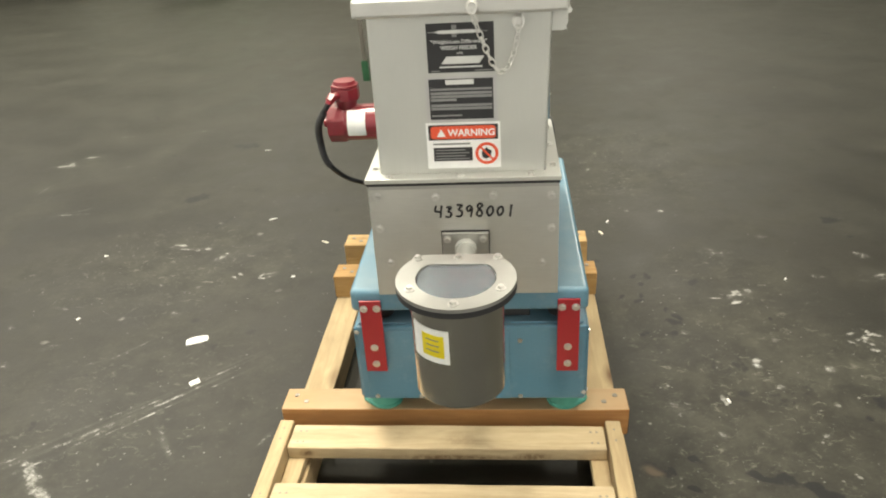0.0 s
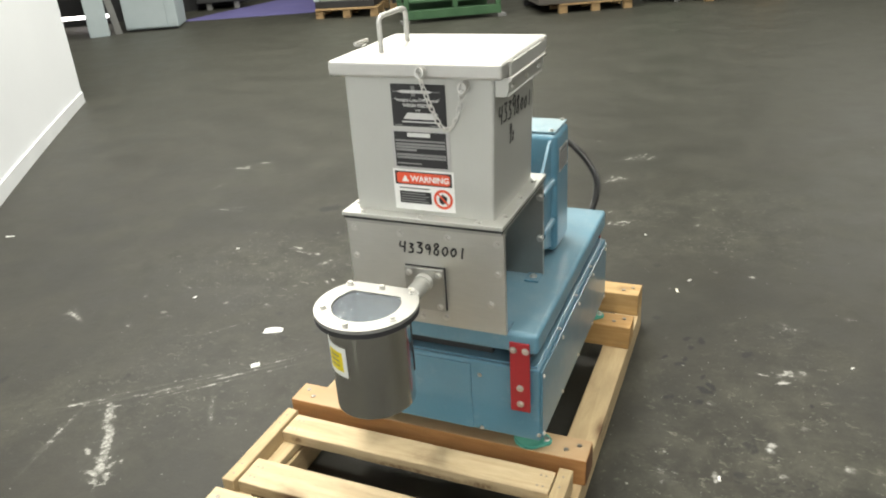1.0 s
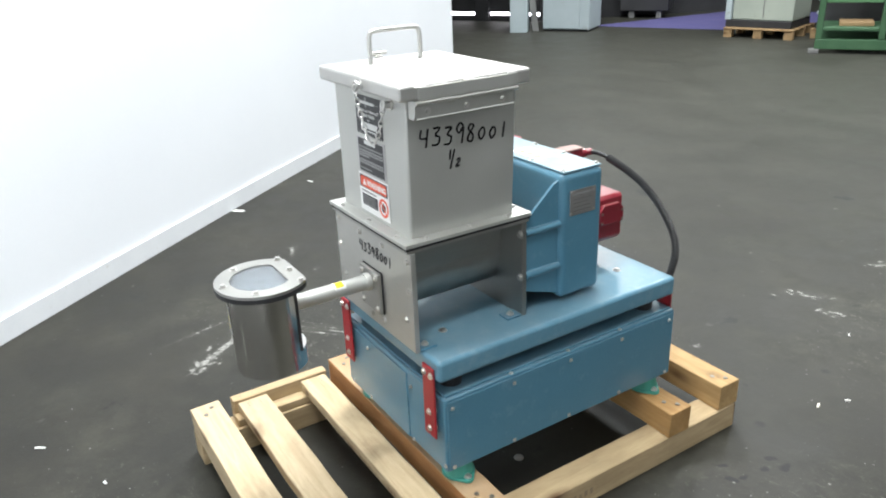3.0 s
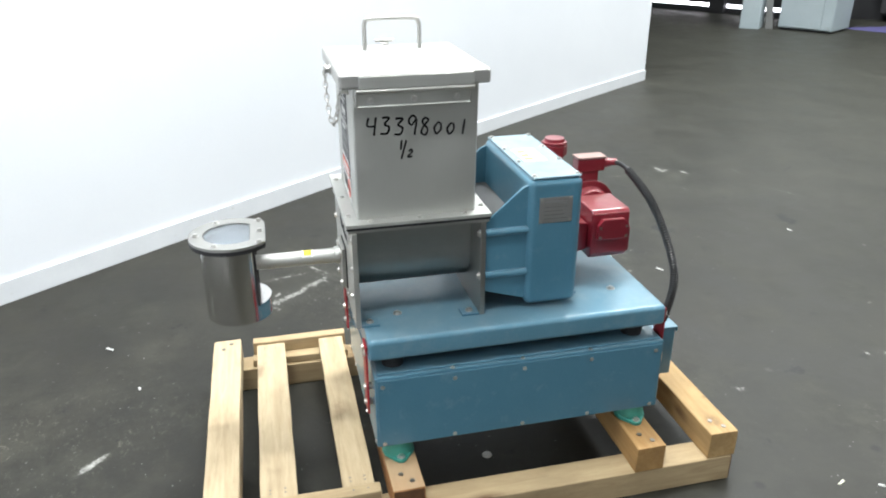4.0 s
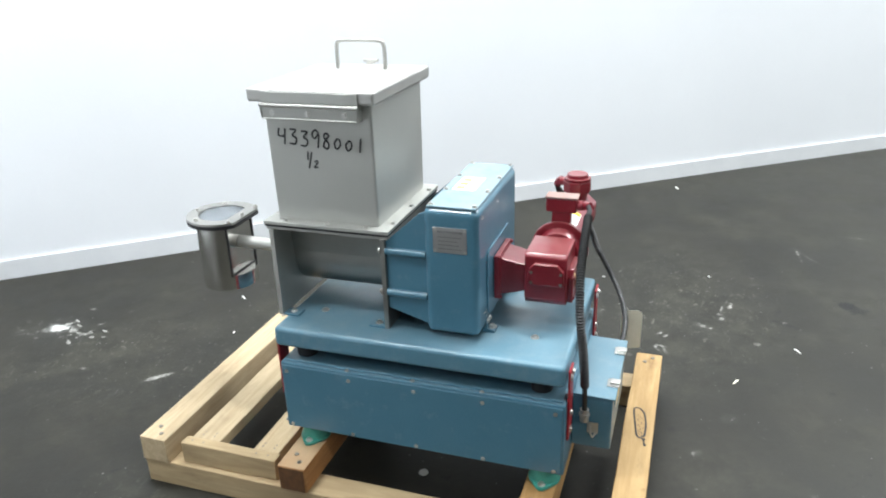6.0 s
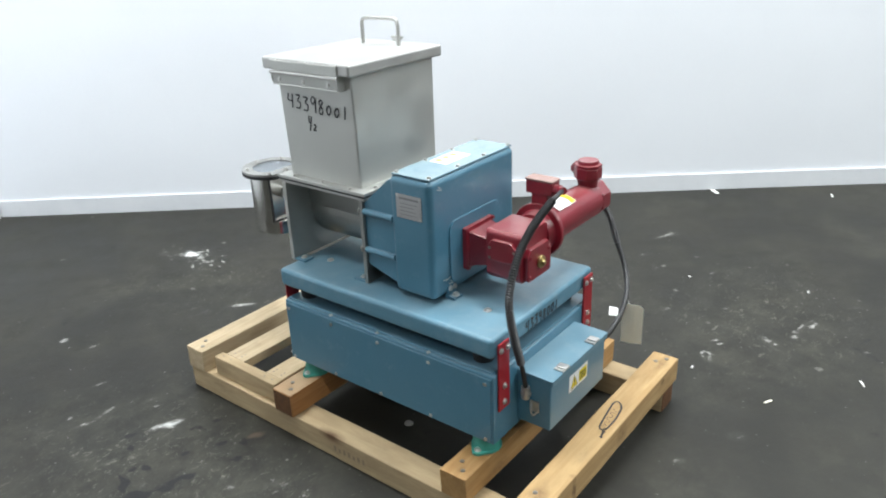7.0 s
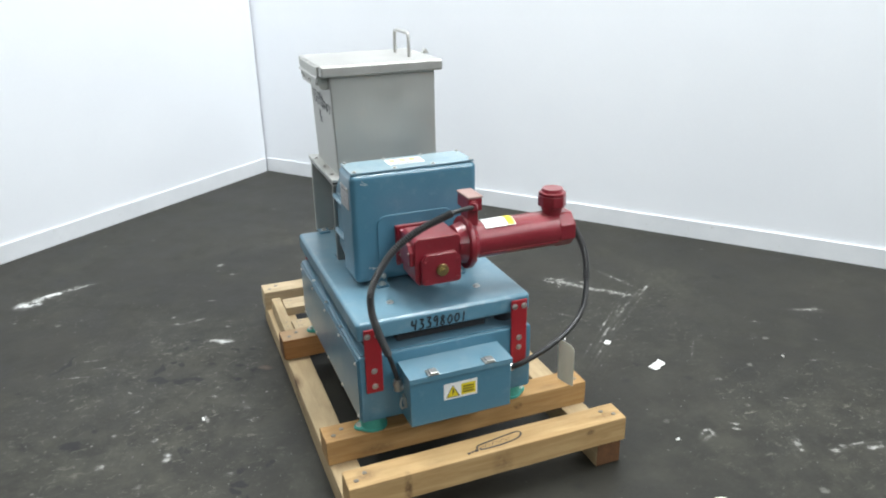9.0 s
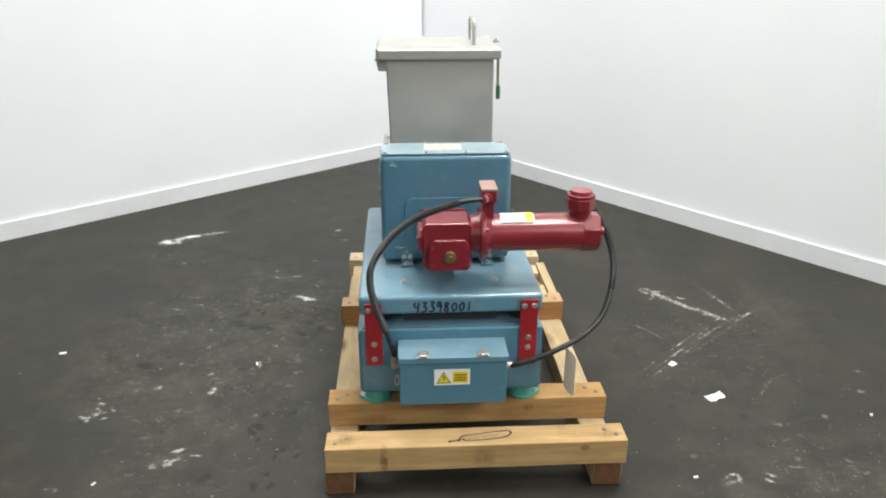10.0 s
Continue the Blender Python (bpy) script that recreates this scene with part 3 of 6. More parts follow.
M_ENDGRAIN = surface("brown_end_grain", (0.085, 0.036, 0.013), (0.16, 0.074, 0.029), 45.0, (0.7, 0.85), 0, 300.0, 0.3, dirt=(0.07, 0.035, 0.018))
M_RING = steel("grey_cover_ring", (0.47, 0.465, 0.445), 0.46, 0, 0.2)
M_DUSTY = surface("dusty_terminal_lid", (0.25, 0.15, 0.135), (0.36, 0.25, 0.225), 20.0, (0.5, 0.7), dirt=(0.26, 0.08, 0.07))
M_SCREW = steel("dull_screw_head", (0.30, 0.275, 0.24), 0.42, 2, 0.1)
M_STAMP = plain("faded_stamp_ink", (0.27, 0.20, 0.125), 0.7)
M_GRIP = plain("green_plastic_grip", (0.014, 0.105, 0.042), 0.4)


def glass_material(name, tint, rough):
    m, nodes, links, bsdf = material(name)
    bsdf.inputs["Base Color"].default_value = (*tint, 1)
    bsdf.inputs["Transmission Weight"].default_value = 0.87
    bsdf.inputs["IOR"].default_value = 1.6
    vec = coords(nodes, links)
    links.new(ramp(nodes, links, noise_node(nodes, links, vec, 30.0, 4), [(0.35, rough), (0.7, rough + 0.1)]), bsdf.inputs["Roughness"])
    bump(nodes, links, bsdf, noise_node(nodes, links, coords(nodes, links, (1.0, 0.35, 1.0)), 34.0, 4, 0.5, 1.2), 0.55, 0.006)
    return m


M_GLASS = glass_material("clouded_sight_glass", (0.58, 0.64, 0.70), 0.05)


def glow_material(name, colour, strength):
    m, nodes, links, bsdf = material(name)
    bsdf.inputs["Emission Color"].default_value = (*colour, 1)
    bsdf.inputs["Emission Strength"].default_value = strength
    return m


M_TUBE = glow_material("lit_lamp_diffuser", (1.0, 0.98, 0.94), 5.0)
M_DAYLIGHT = glow_material("daylight_under_door", (0.95, 0.92, 1.0), 6.0)


# ---- mesh builders ----
def bm_box(x0, x1, y0, y1, z0, z1, bevel=0.0, seg=2):
    bm = bmesh.new()
    bmesh.ops.create_cube(bm, size=1.0)
    for v in bm.verts:
        v.co = Vector((x0 + (v.co.x + 0.5) * (x1 - x0), y0 + (v.co.y + 0.5) * (y1 - y0), z0 + (v.co.z + 0.5) * (z1 - z0)))
    if bevel:
        bmesh.ops.bevel(bm, geom=bm.edges[:], offset=bevel, segments=seg, profile=0.5, affect="EDGES")
    return bm


def bm_cyl(p0, p1, r0, r1=None, seg=24, bevel=0.0):
    p0, p1 = Vector(p0), Vector(p1)
    r1 = r0 if r1 is None else r1
    bm = bmesh.new()
    bmesh.ops.create_cone(bm, cap_ends=True, segments=seg, radius1=r0, radius2=r1, depth=(p1 - p0).length)
    if bevel:
        rims = [e for e in bm.edges if abs(e.verts[0].co.z - e.verts[1].co.z) < 1e-6]
        bmesh.ops.bevel(bm, geom=rims, offset=bevel, segments=2, profile=0.5, affect="EDGES")
    turn = (p1 - p0).to_track_quat("Z", "Y").to_matrix().to_4x4()
    bmesh.ops.transform(bm, matrix=Matrix.Translation((p0 + p1) / 2) @ turn, verts=bm.verts)
    return bm


def bm_prism(points, axis, a, b, bevel=0.0):
    """A polygon given in the two other axes, drawn out along axis from a to b."""
    def place(u, v, w):
        return [(w, u, v), (u, w, v), (u, v, w)][axis]
    bm = bmesh.new()
    lo = [bm.verts.new(place(u, v, a)) for u, v in points]
    hi = [bm.verts.new(place(u, v, b)) for u, v in points]
    bm.faces.new(lo)
    bm.faces.new(hi)
    n = len(points)
    for i in range(n):
        bm.faces.new((lo[i], lo[(i + 1) % n], hi[(i + 1) % n], hi[i]))
    bmesh.ops.recalc_face_normals(bm, faces=bm.faces)
    if bevel:
        bmesh.ops.bevel(bm, geom=bm.edges[:], offset=bevel, segments=2, profile=0.5, affect="EDGES")
    return bm


def smooth_line(points, steps=10):
    pts = [Vector(p) for p in points]
    ext = [2 * pts[0] - pts[1]] + pts + [2 * pts[-1] - pts[-2]]
    out = []
    for i in range(1, len(ext) - 2):
        a, b, c, d = ext[i - 1:i + 3]
        for k in range(steps):
            s = k / steps
            out.append(0.5 * (2 * b + (c - a) * s + (2 * a - 5 * b + 4 * c - d) * s * s + (3 * b - a - 3 * c + d) * s ** 3))
    return out + [pts[-1]]


def bm_sweep(line, radius, seg=12, ribs=0.0):
    """A round bar along a line; ribs: every second ring is wider by that much."""
    bm = bmesh.new()
    rings, side = [], None
    for i, p in enumerate(line):
        d = (line[min(i + 1, len(line) - 1)] - line[max(i - 1, 0)]).normalized()
        if side is None:
            side = d.orthogonal().normalized()
        side = (side - d * side.dot(d)).normalized()
        up = d.cross(side)
        r = radius + (ribs if i % 2 else 0.0)
        rings.append([bm.verts.new(p + r * (math.cos(2 * math.pi * k / seg) * side + math.sin(2 * math.pi * k / seg) * up)) for k in range(seg)])
    for a, b in zip(rings, rings[1:]):
        for k in range(seg):
            bm.faces.new((a[k], a[(k + 1) % seg], b[(k + 1) % seg], b[k]))
    bm.faces.new(list(reversed(rings[0])))
    bm.faces.new(rings[-1])
    return bm


def resample(line, step):
    out, left = [line[0]], step
    for a, b in zip(line, line[1:]):
        seg = (b - a).length
        pos = 0.0
        while seg - pos >= left:
            pos += left
            out.append(a + (b - a) * (pos / seg))
            left = step
        left -= seg - pos
    return out


def join(*bms):
    base = bms[0]
    for other in bms[1:]:
        tmp = bpy.data.meshes.new("tmp")
        other.to_mesh(tmp)
        other.free()
        base.from_mesh(tmp)
        bpy.data.meshes.remove(tmp)
    return base


# ---- objects ----
PLACE = {}


def thing(name, at, label, category, group="", kind=""):
    ob = new(name)
    ob.empty_display_size = 0.05
    ob.location = at
    PLACE[ob] = Vector(at)
    return tagged(ob, label, category, group, kind)


def mesh_of(name, bm, mat, smooth=True):
    bm.normal_update()
    lo = Vector([min(v.co[i] for v in bm.verts) for i in range(3)])
    hi = Vector([max(v.co[i] for v in bm.verts) for i in range(3)])
    mid = (lo + hi) / 2
    for v in bm.verts:
        v.co -= mid
    areas = sorted(f.calc_area() for f in bm.faces)
    broad = areas[len(areas) // 2] * 5.0
    for f in bm.faces:
        f.smooth = smooth and f.calc_area() < broad
    if smooth:
        for e in bm.edges:
            if len(e.link_faces) == 2 and e.calc_face_angle(0.0) > 0.6:
                e.smooth = False
    me = bpy.data.meshes.new(name)
    bm.to_mesh(me)
    bm.free()
    me.materials.append(mat)
    return me, mid


def holder(ob):
    """The thing or part that may hold a further piece: pieces go no deeper than thing > part > sub-part."""
    return ob if ob.parent is None or ob.parent.parent is None else holder(ob.parent)


def part(name, bm, mat, parent, label="", smooth=True):
    """One mesh under a thing or under a part."""
    parent = holder(parent)
    me, mid = mesh_of(name, bm, mat, smooth)
    ob = new(name, me)
    ob.parent = parent
    ob.location = mid - PLACE[parent]
    PLACE[ob] = mid
    return tagged(ob, label)


def whole(name, bm, mat, label, category, group="", kind="", smooth=True):
    """A thing that is one mesh."""
    me, mid = mesh_of(name, bm, mat, smooth)
    ob = new(name, me)
    ob.location = mid
    PLACE[ob] = mid
    return tagged(ob, label, category, group, kind)


BOLT_MESHES = {}


def bolts(parent, places, way, r=0.0065, h=0.006, mat=None, name="bolt"):
    """Hex bolt heads with a washer, all on one mesh, standing out along way."""
    mat, parent = mat or M_BOLT, holder(parent)
    key = (round(r, 4), round(h, 4), mat.name)
    if key not in BOLT_MESHES:
        bm = bm_cyl((0, 0, 0), (0, 0, h * 0.25), r * 1.45, seg=14)
        bm = join(bm, bm_cyl((0, 0, h * 0.25), (0, 0, h), r, r * 0.94, seg=6))
        me = bpy.data.meshes.new("bolt")
        bm.to_mesh(me)
        bm.free()
        me.materials.append(mat)
        BOLT_MESHES[key] = me
    turn = Vector(way).to_track_quat("Z", "Y").to_matrix().to_4x4()
    for k, p in enumerate(places):
        ob = new(name, BOLT_MESHES[key])
        ob.parent = parent
        ob.matrix_basis = Matrix.Translation(Vector(p) - PLACE[parent]) @ turn @ pose(0, 0, 0, 0, 0, 23 * k)
        PLACE[ob] = Vector(p)


DIGITS = {
    "4": [[(0.08, 1.0), (0.05, 0.55), (0.55, 0.50)], [(0.55, 1.0), (0.50, 0.0)]],
    "3": [[(0.08, 0.95), (0.55, 0.92), (0.28, 0.58), (0.58, 0.40), (0.48, 0.05), (0.05, 0.05)]],
    "9": [[(0.55, 0.85), (0.30, 1.0), (0.08, 0.75), (0.28, 0.52), (0.55, 0.80), (0.50, 0.0)]],
    "8": [[(0.52, 0.92), (0.25, 1.0), (0.12, 0.75), (0.50, 0.35), (0.40, 0.02), (0.10, 0.15), (0.20, 0.48), (0.55, 0.90)]],
    "0": [[(0.30, 0.85), (0.06, 0.50), (0.25, 0.08), (0.55, 0.35), (0.50, 0.75), (0.28, 0.85)]],
    "1": [[(0.32, 0.95), (0.28, 0.0)]],
    "/": [[(0.55, 1.0), (0.05, -0.05)]],
    "2": [[(0.10, 0.75), (0.35, 0.98), (0.52, 0.70), (0.08, 0.05), (0.60, 0.08)]],
}


def scrawl(text, origin, right, up, height, pitch, width, slope=0.0, sizes=None):
    """Marker handwriting: flat round strokes laid 1 mm proud of a surface."""
    right, up, origin = Vector(right).normalized(), Vector(up).normalized(), Vector(origin)
    out = right.cross(up)
    bms = []
    rnd = random.Random(len(text) * 7 + int(height * 1000))
    for i, ch in enumerate(text):
        size = sizes[i] if sizes else rnd.uniform(0.85, 1.05)
        lift = slope * i + rnd.uniform(-0.03, 0.05) * height
        for stroke in DIGITS[ch]:
            pts = [origin + right * ((i + 0.12 * v + u * 1.15 * (0.4 + 0.6 * size)) * pitch) + up * (v * height * size + lift) + out * 0.0005 for u, v in stroke]
            line = smooth_line(pts, 6)
            bm = bmesh.new()
            prev = None
            for k, p in enumerate(line):
                d = (line[min(k + 1, len(line) - 1)] - line[max(k - 1, 0)]).normalized()
                n = out.cross(d) * width * 0.5 * rnd.uniform(0.8, 1.15)
                quad = [bm.verts.new(p + n), bm.verts.new(p - n), bm.verts.new(p - n + out * 0.0006), bm.verts.new(p + n + out * 0.0006)]
                if prev:
                    for a in range(4):
                        bm.faces.new((prev[a], prev[(a + 1) % 4], quad[(a + 1) % 4], quad[a]))
                else:
                    bm.faces.new(quad)
                prev = quad
            bm.faces.new(prev)
            bmesh.ops.recalc_face_normals(bm, faces=bm.faces)
            bms.append(bm)
    return join(*bms)


def lettering(text, origin, right, up, height, bold=0.0):
    """Printed words in the built-in font, as a thin mesh."""
    cu = bpy.data.curves.new("words", "FONT")
    cu.body, cu.size, cu.extrude, cu.resolution_u, cu.offset = text, height * 1.38, 0.0003, 3, height * bold
    ob = new("words", cu)
    dg = bpy.context.evaluated_depsgraph_get()
    me = bpy.data.meshes.new_from_object(ob.evaluated_get(dg))
    bpy.data.objects.remove(ob)
    bpy.data.curves.remove(cu)
    bm = bmesh.new()
    bm.from_mesh(me)
    bpy.data.meshes.remove(me)
    right, up = Vector(right).normalized(), Vector(up).normalized()
    out = right.cross(up)
    m = Matrix((right, up, out)).transposed().to_4x4()
    bmesh.ops.transform(bm, matrix=Matrix.Translation(Vector(origin) + out * 0.0004) @ m, verts=bm.verts)
    return bm


def fronting(u0, u1, v0, v1, y, t=0.0008, bevel=0.0):
    """A thin plate on a face that looks along -y."""
    return bm_box(u0, u1, y - t, y, v0, v1, bevel)


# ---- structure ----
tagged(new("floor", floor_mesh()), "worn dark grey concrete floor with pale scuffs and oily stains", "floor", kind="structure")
# the roof is out of view, added pale to bounce light
whole("ceiling", bm_box(-16, 10, -9, 19, CEILING, CEILING + 0.15), M_ROOF, "unseen pale roof lining added to close the shed", "ceiling", kind="structure", smooth=False)
# outer walls added to enclose the shed; east and south are out of view
for nm, b in (("wall_north", (-16, 10, 19, 19.2)), ("wall_south", (-16, 10, -9.2, -9)), ("wall_west", (-16.2, -16, -9, 19)), ("wall_east", (10, 10.2, -9, 19))):
    whole(nm, bm_box(*b, 0, CEILING), M_BOUNCE if nm in ("wall_east", "wall_south") else M_SHED, "plain outer wall added to close the shed", "wall", kind="structure", smooth=False)

CORNER = Vector((-0.127, -1.727))
ALONG_A, IN_A = Vector((-0.6220, 0.7830)), Vector((0.7830, 0.6220))
WAY_B = Vector((0.7845, 0.6201))


def bowed(d):
    """A place on the foot of the long partition, which bows gently into the room towards its free end."""
    return CORNER + ALONG_A * d + IN_A * (0.14 * (max(0.0, d - 3.5) / 5.08) ** 2)


def strip(line, side, near, far):
    """Plan outline of a run along a line, between two distances behind it."""
    ways = [(line[min(k + 1, len(line) - 1)] - line[max(k - 1, 0)]).normalized() for k in range(len(line))]
    back = [Vector((-w.y, w.x)) * side for w in ways]
    return [tuple(p + b * near) for p, b in zip(line, back)] + [tuple(p + b * far) for p, b in reversed(list(zip(line, back)))]


STEPS = [3.5 + 5.08 * k / 10 for k in range(11)]
END_A = bowed(8.58)
WAY_A = (END_A - bowed(8.4)).normalized()
LINE_A = [bowed(d) for d in STEPS]
wall_label, board_label = "tall white painted partition wall", "white painted baseboard along the partition wall"
whole("wall_partition_1", bm_prism(strip([bowed(-0.14)] + LINE_A, 1, 0.013, 0.135), 2, 0, 3.0), M_WALL, wall_label, "wall", kind="structure", smooth=False)
whole("wall_partition_2", bm_prism(strip([CORNER + WAY_B * 0.002, CORNER + WAY_B * 3.9], -1, 0.013, 0.135), 2, 0, 3.0), M_WALL, wall_label, "wall", kind="structure", smooth=False)
whole("baseboard", bm_prism(strip([bowed(-0.002)] + LINE_A + [END_A + WAY_A * 0.012], 1, 0.0, 0.0125), 2, 0, 0.105, 0.0015), M_SKIRT, board_label, "baseboard", kind="structure")
whole("baseboard", bm_prism(strip([CORNER + WAY_B * 0.014, CORNER + WAY_B * 3.9], -1, 0.0, 0.0125), 2, 0, 0.105, 0.0015), M_SKIRT, board_label, "baseboard", kind="structure")
whole("baseboard", bm_prism(strip([END_A + WAY_A * 0.0005, END_A + WAY_A * 0.012], 1, 0.0130, 0.147), 2, 0, 0.105), M_SKIRT, "white painted baseboard round the wall end", "baseboard", kind="structure")
whole("trim", bm_prism(strip([END_A + WAY_A * 0.0005, END_A + WAY_A * 0.006], 1, 0.009, 0.139), 2, 0.106, 3.0), M_WALL, "white edge trim of the partition wall end", "trim", kind="structure")


# an assumed fixture: no lamp is in view
def assumed_strip_light(x, y, z, watts):
    ob = thing("assumed_strip_light", (x, y, z), "assumed white strip light under the roof, out of view", "ceiling light", "strip lights under the roof")
    part("housing", bm_prism([(x - 0.09, z), (x + 0.09, z), (x + 0.14, z - 0.09), (x - 0.14, z - 0.09)], 1, y - 0.78, y + 0.78, 0.004), M_WHITE, ob)
    part("diffuser", bm_box(x - 0.13, x + 0.13, y - 0.76, y + 0.76, z - 0.118, z - 0.092, 0.008), M_TUBE, ob, "lit white diffuser")
    if z < CEILING:
        for dy in (-0.6, 0.6):
            part("hanger", bm_cyl((x, y + dy, z - 0.001), (x, y + dy, CEILING - 0.001), 0.006, seg=8), M_BOLT, ob)
    data = bpy.data.lights.new("lamp", "AREA")
    data.shape, data.size, data.size_y = "RECTANGLE", 0.5, 1.6
    data.energy, data.color = watts, LAMP_TINT
    lamp = new("lamp", data)
    lamp.parent = ob
    lamp.location = (0, 0, -0.14)


for row in LAMP_PLACES:
    assumed_strip_light(*row)

# ---- pallet ----
BEAM_TOP, RUNNER_TOP = 0.174, 0.087
pallet = thing("timber_pallet", (-0.153, 1.68, 0), "heavy pale pine pallet of bolted square beams and slats", "pallet")


def beam(x0, x1, y0, y1, z0, z1, mat, name="beam", label=""):
    """A sawn timber with worn edges and a slight wander of its faces."""
    bm = bmesh.new()
    bmesh.ops.create_cube(bm, size=1.0)
    long = 0 if (x1 - x0) > (y1 - y0) else 1
    cuts = [e for e in bm.edges if abs((e.verts[0].co - e.verts[1].co)[long]) > 0.5]
    bmesh.ops.subdivide_edges(bm, edges=cuts, cuts=7)
    for v in bm.verts:
        v.co = Vector((x0 + (v.co.x + 0.5) * (x1 - x0), y0 + (v.co.y + 0.5) * (y1 - y0), z0 + (v.co.z + 0.5) * (z1 - z0)))
    bmesh.ops.bevel(bm, geom=[e for e in bm.edges if e.calc_face_angle(0.0) > 0.5], offset=0.0035, segments=2, profile=0.5, affect="EDGES")
    for v in bm.verts:
        w = noise.noise_vector(v.co * 9.0 + Vector((x0 * 7, y0 * 5, 0))) * 0.0026
        v.co += Vector((w.x, w.y, 0))
    return part(name, bm, mat, pallet, label)


PX0, PX1 = -0.612, 0.316
for x0, x1 in ((PX0 + 0.004, PX0 + 0.094), (PX1 - 0.092, PX1 - 0.003)):
    beam(x0, x1, 0.907, 2.437, 0.0, RUNNER_TOP - 0.001, M_PINE_Y, "runner")
for x0, x1 in ((PX0 + 0.006, PX0 + 0.092), (PX1 - 0.090, PX1 - 0.005)):
    part("end_grain", bm_box(x0, x1, 2.4372, 2.4395, 0.003, RUNNER_TOP - 0.004, 0.001), M_ENDGRAIN, pallet, "dark brown sawn end grain")
part("end_grain", bm_box(0.3222, 0.3238, 1.404, 1.486, RUNNER_TOP + 0.004, BEAM_TOP - 0.005, 0.001), M_ENDGRAIN, pallet, "dark brown sawn end grain")
for x0, x1, y0, y1, mat in ((-0.592, 0.319, 0.906, 1.000, M_PINE_X), (PX0, 0.322, 1.400, 1.490, M_FIR_X), (PX0, 0.318, 2.117, 2.207, M_PINE_GOLD), (-0.618, 0.309, 2.356, 2.446, M_PINE_WARM)):
    beam(x0, x1, y0, y1, RUNNER_TOP, BEAM_TOP, mat, "beam", "orange-brown fir beam" if mat is M_FIR_X else "")
    for x in (x0 + 0.030, x0 + 0.062, x1 - 0.062, x1 - 0.030):
        bolts(pallet, [(x, (y0 + y1) / 2 + (0.014 if x < x0 + 0.04 or x > x1 - 0.04 else -0.012), BEAM_TOP - 0.001)], (0, 0, 1), 0.0080, 0.0030, M_SCREW, name="screw")
for y0, y1 in ((1.053, 1.153), (1.274, 1.362)):
    beam(-0.568, 0.252, y0, y1, 0.115, 0.153, M_SLAT if y0 > 1.2 else M_PINE_X, "slat")
for x0, x1 in ((-0.610, -0.5715), (0.2555, 0.295)):
    beam(x0, x1, 1.040, 1.374, RUNNER_TOP, 0.160, M_PINE_Y, "cleat")
    bolts(pallet, [((x0 + x1) / 2, y, 0.159) for y in (1.07, 1.11, 1.30, 1.34)], (0, 0, 1), 0.0034, 0.0015, M_SCREW, name="nail")
for x0, x1 in ((-0.5705, -0.526), (0.212, 0.2545)):
    beam(x0, x1, 1.036, 1.376, RUNNER_TOP, 0.1145, M_PINE_Y, "ledger")
bolts(pallet, [(x, y, 0.152) for x in (-0.545, -0.53, 0.216, 0.231) for y in (1.08, 1.12, 1.297, 1.337)], (0, 0, 1), 0.0034, 0.0015, M_SCREW, name="nail")


def pen_loop():
    pts = [(-0.075, 2.443), (-0.10, 2.438), (-0.11, 2.420), (-0.15, 2.412), (-0.22, 2.402), (-0.255, 2.400), (-0.262, 2.412), (-0.24, 2.430), (-0.19, 2.440), (-0.14, 2.442), (-0.11, 2.440)]
    a = [Vector((x, y - 0.020, BEAM_TOP)) for x, y in pts]
    bm = bm_sweep(smooth_line(a, 6), 0.0030, 6)
    for v in bm.verts:
        v.co.z = BEAM_TOP + max(0.0, (v.co.z - BEAM_TOP)) * 0.25
    inner = [(-0.120, 2.418), (-0.128, 2.434), (-0.140, 2.420), (-0.152, 2.433), (-0.166, 2.416), (-0.180, 2.430), (-0.196, 2.414), (-0.205, 2.428), (-0.222, 2.412)]
    bm2 = bm_sweep(smooth_line([Vector((x, y - 0.020, BEAM_TOP)) for x, y in inner], 5), 0.0008, 6)
    for v in bm2.verts:
        v.co.z = BEAM_TOP + max(0.0, (v.co.z - BEAM_TOP)) * 0.4
    dots = [bm_cyl((x, y, BEAM_TOP - 0.001), (x, y, BEAM_TOP + 0.0009), r, seg=10) for x, y, r in ((-0.070, 2.425, 0.005), (-0.098, 2.420, 0.006), (-0.112, 2.416, 0.0045))]
    return join(bm, bm2, *dots)


for k in range(7):
    y = 1.668 + 0.021 * k
    part("stamp_bar", bm_box(PX1 - 0.0042, PX1 - 0.0022, y, y + 0.012, 0.030, 0.052 - 0.006 * (k % 3 == 1), 0.0004), M_STAMP, pallet, "faded brown stamp on the timber")
part("marker_scribble", pen_loop(), M_INK, pallet, "black marker scribble")

# ---- feeder ----
CX = -0.086
feeder = thing("weigh_feeder", (CX, 1.80, BEAM_TOP), "blue and stainless weigh feeder with red geared motor on pallet", "industrial feeder")

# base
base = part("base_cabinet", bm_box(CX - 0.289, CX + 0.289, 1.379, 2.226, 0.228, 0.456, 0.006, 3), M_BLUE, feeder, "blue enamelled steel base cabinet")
part("cover_panel", bm_box(CX + 0.2892, CX + 0.2935, 1.386, 2.219, 0.234, 0.447, 0.0018), M_BLUE, base)
part("cover_panel", bm_box(CX - 0.2935, CX - 0.2892, 1.386, 2.219, 0.234, 0.447, 0.0018), M_BLUE, base)
part("front_panel", bm_box(CX - 0.27, CX + 0.098, 1.3755, 1.3789, 0.232, 0.444, 0.0012), M_BLUE, base)
part("rim", bm_box(CX - 0.280, CX + 0.280, 1.388, 2.217, 0.456, 0.4615, 0.002), M_BLUE, base)
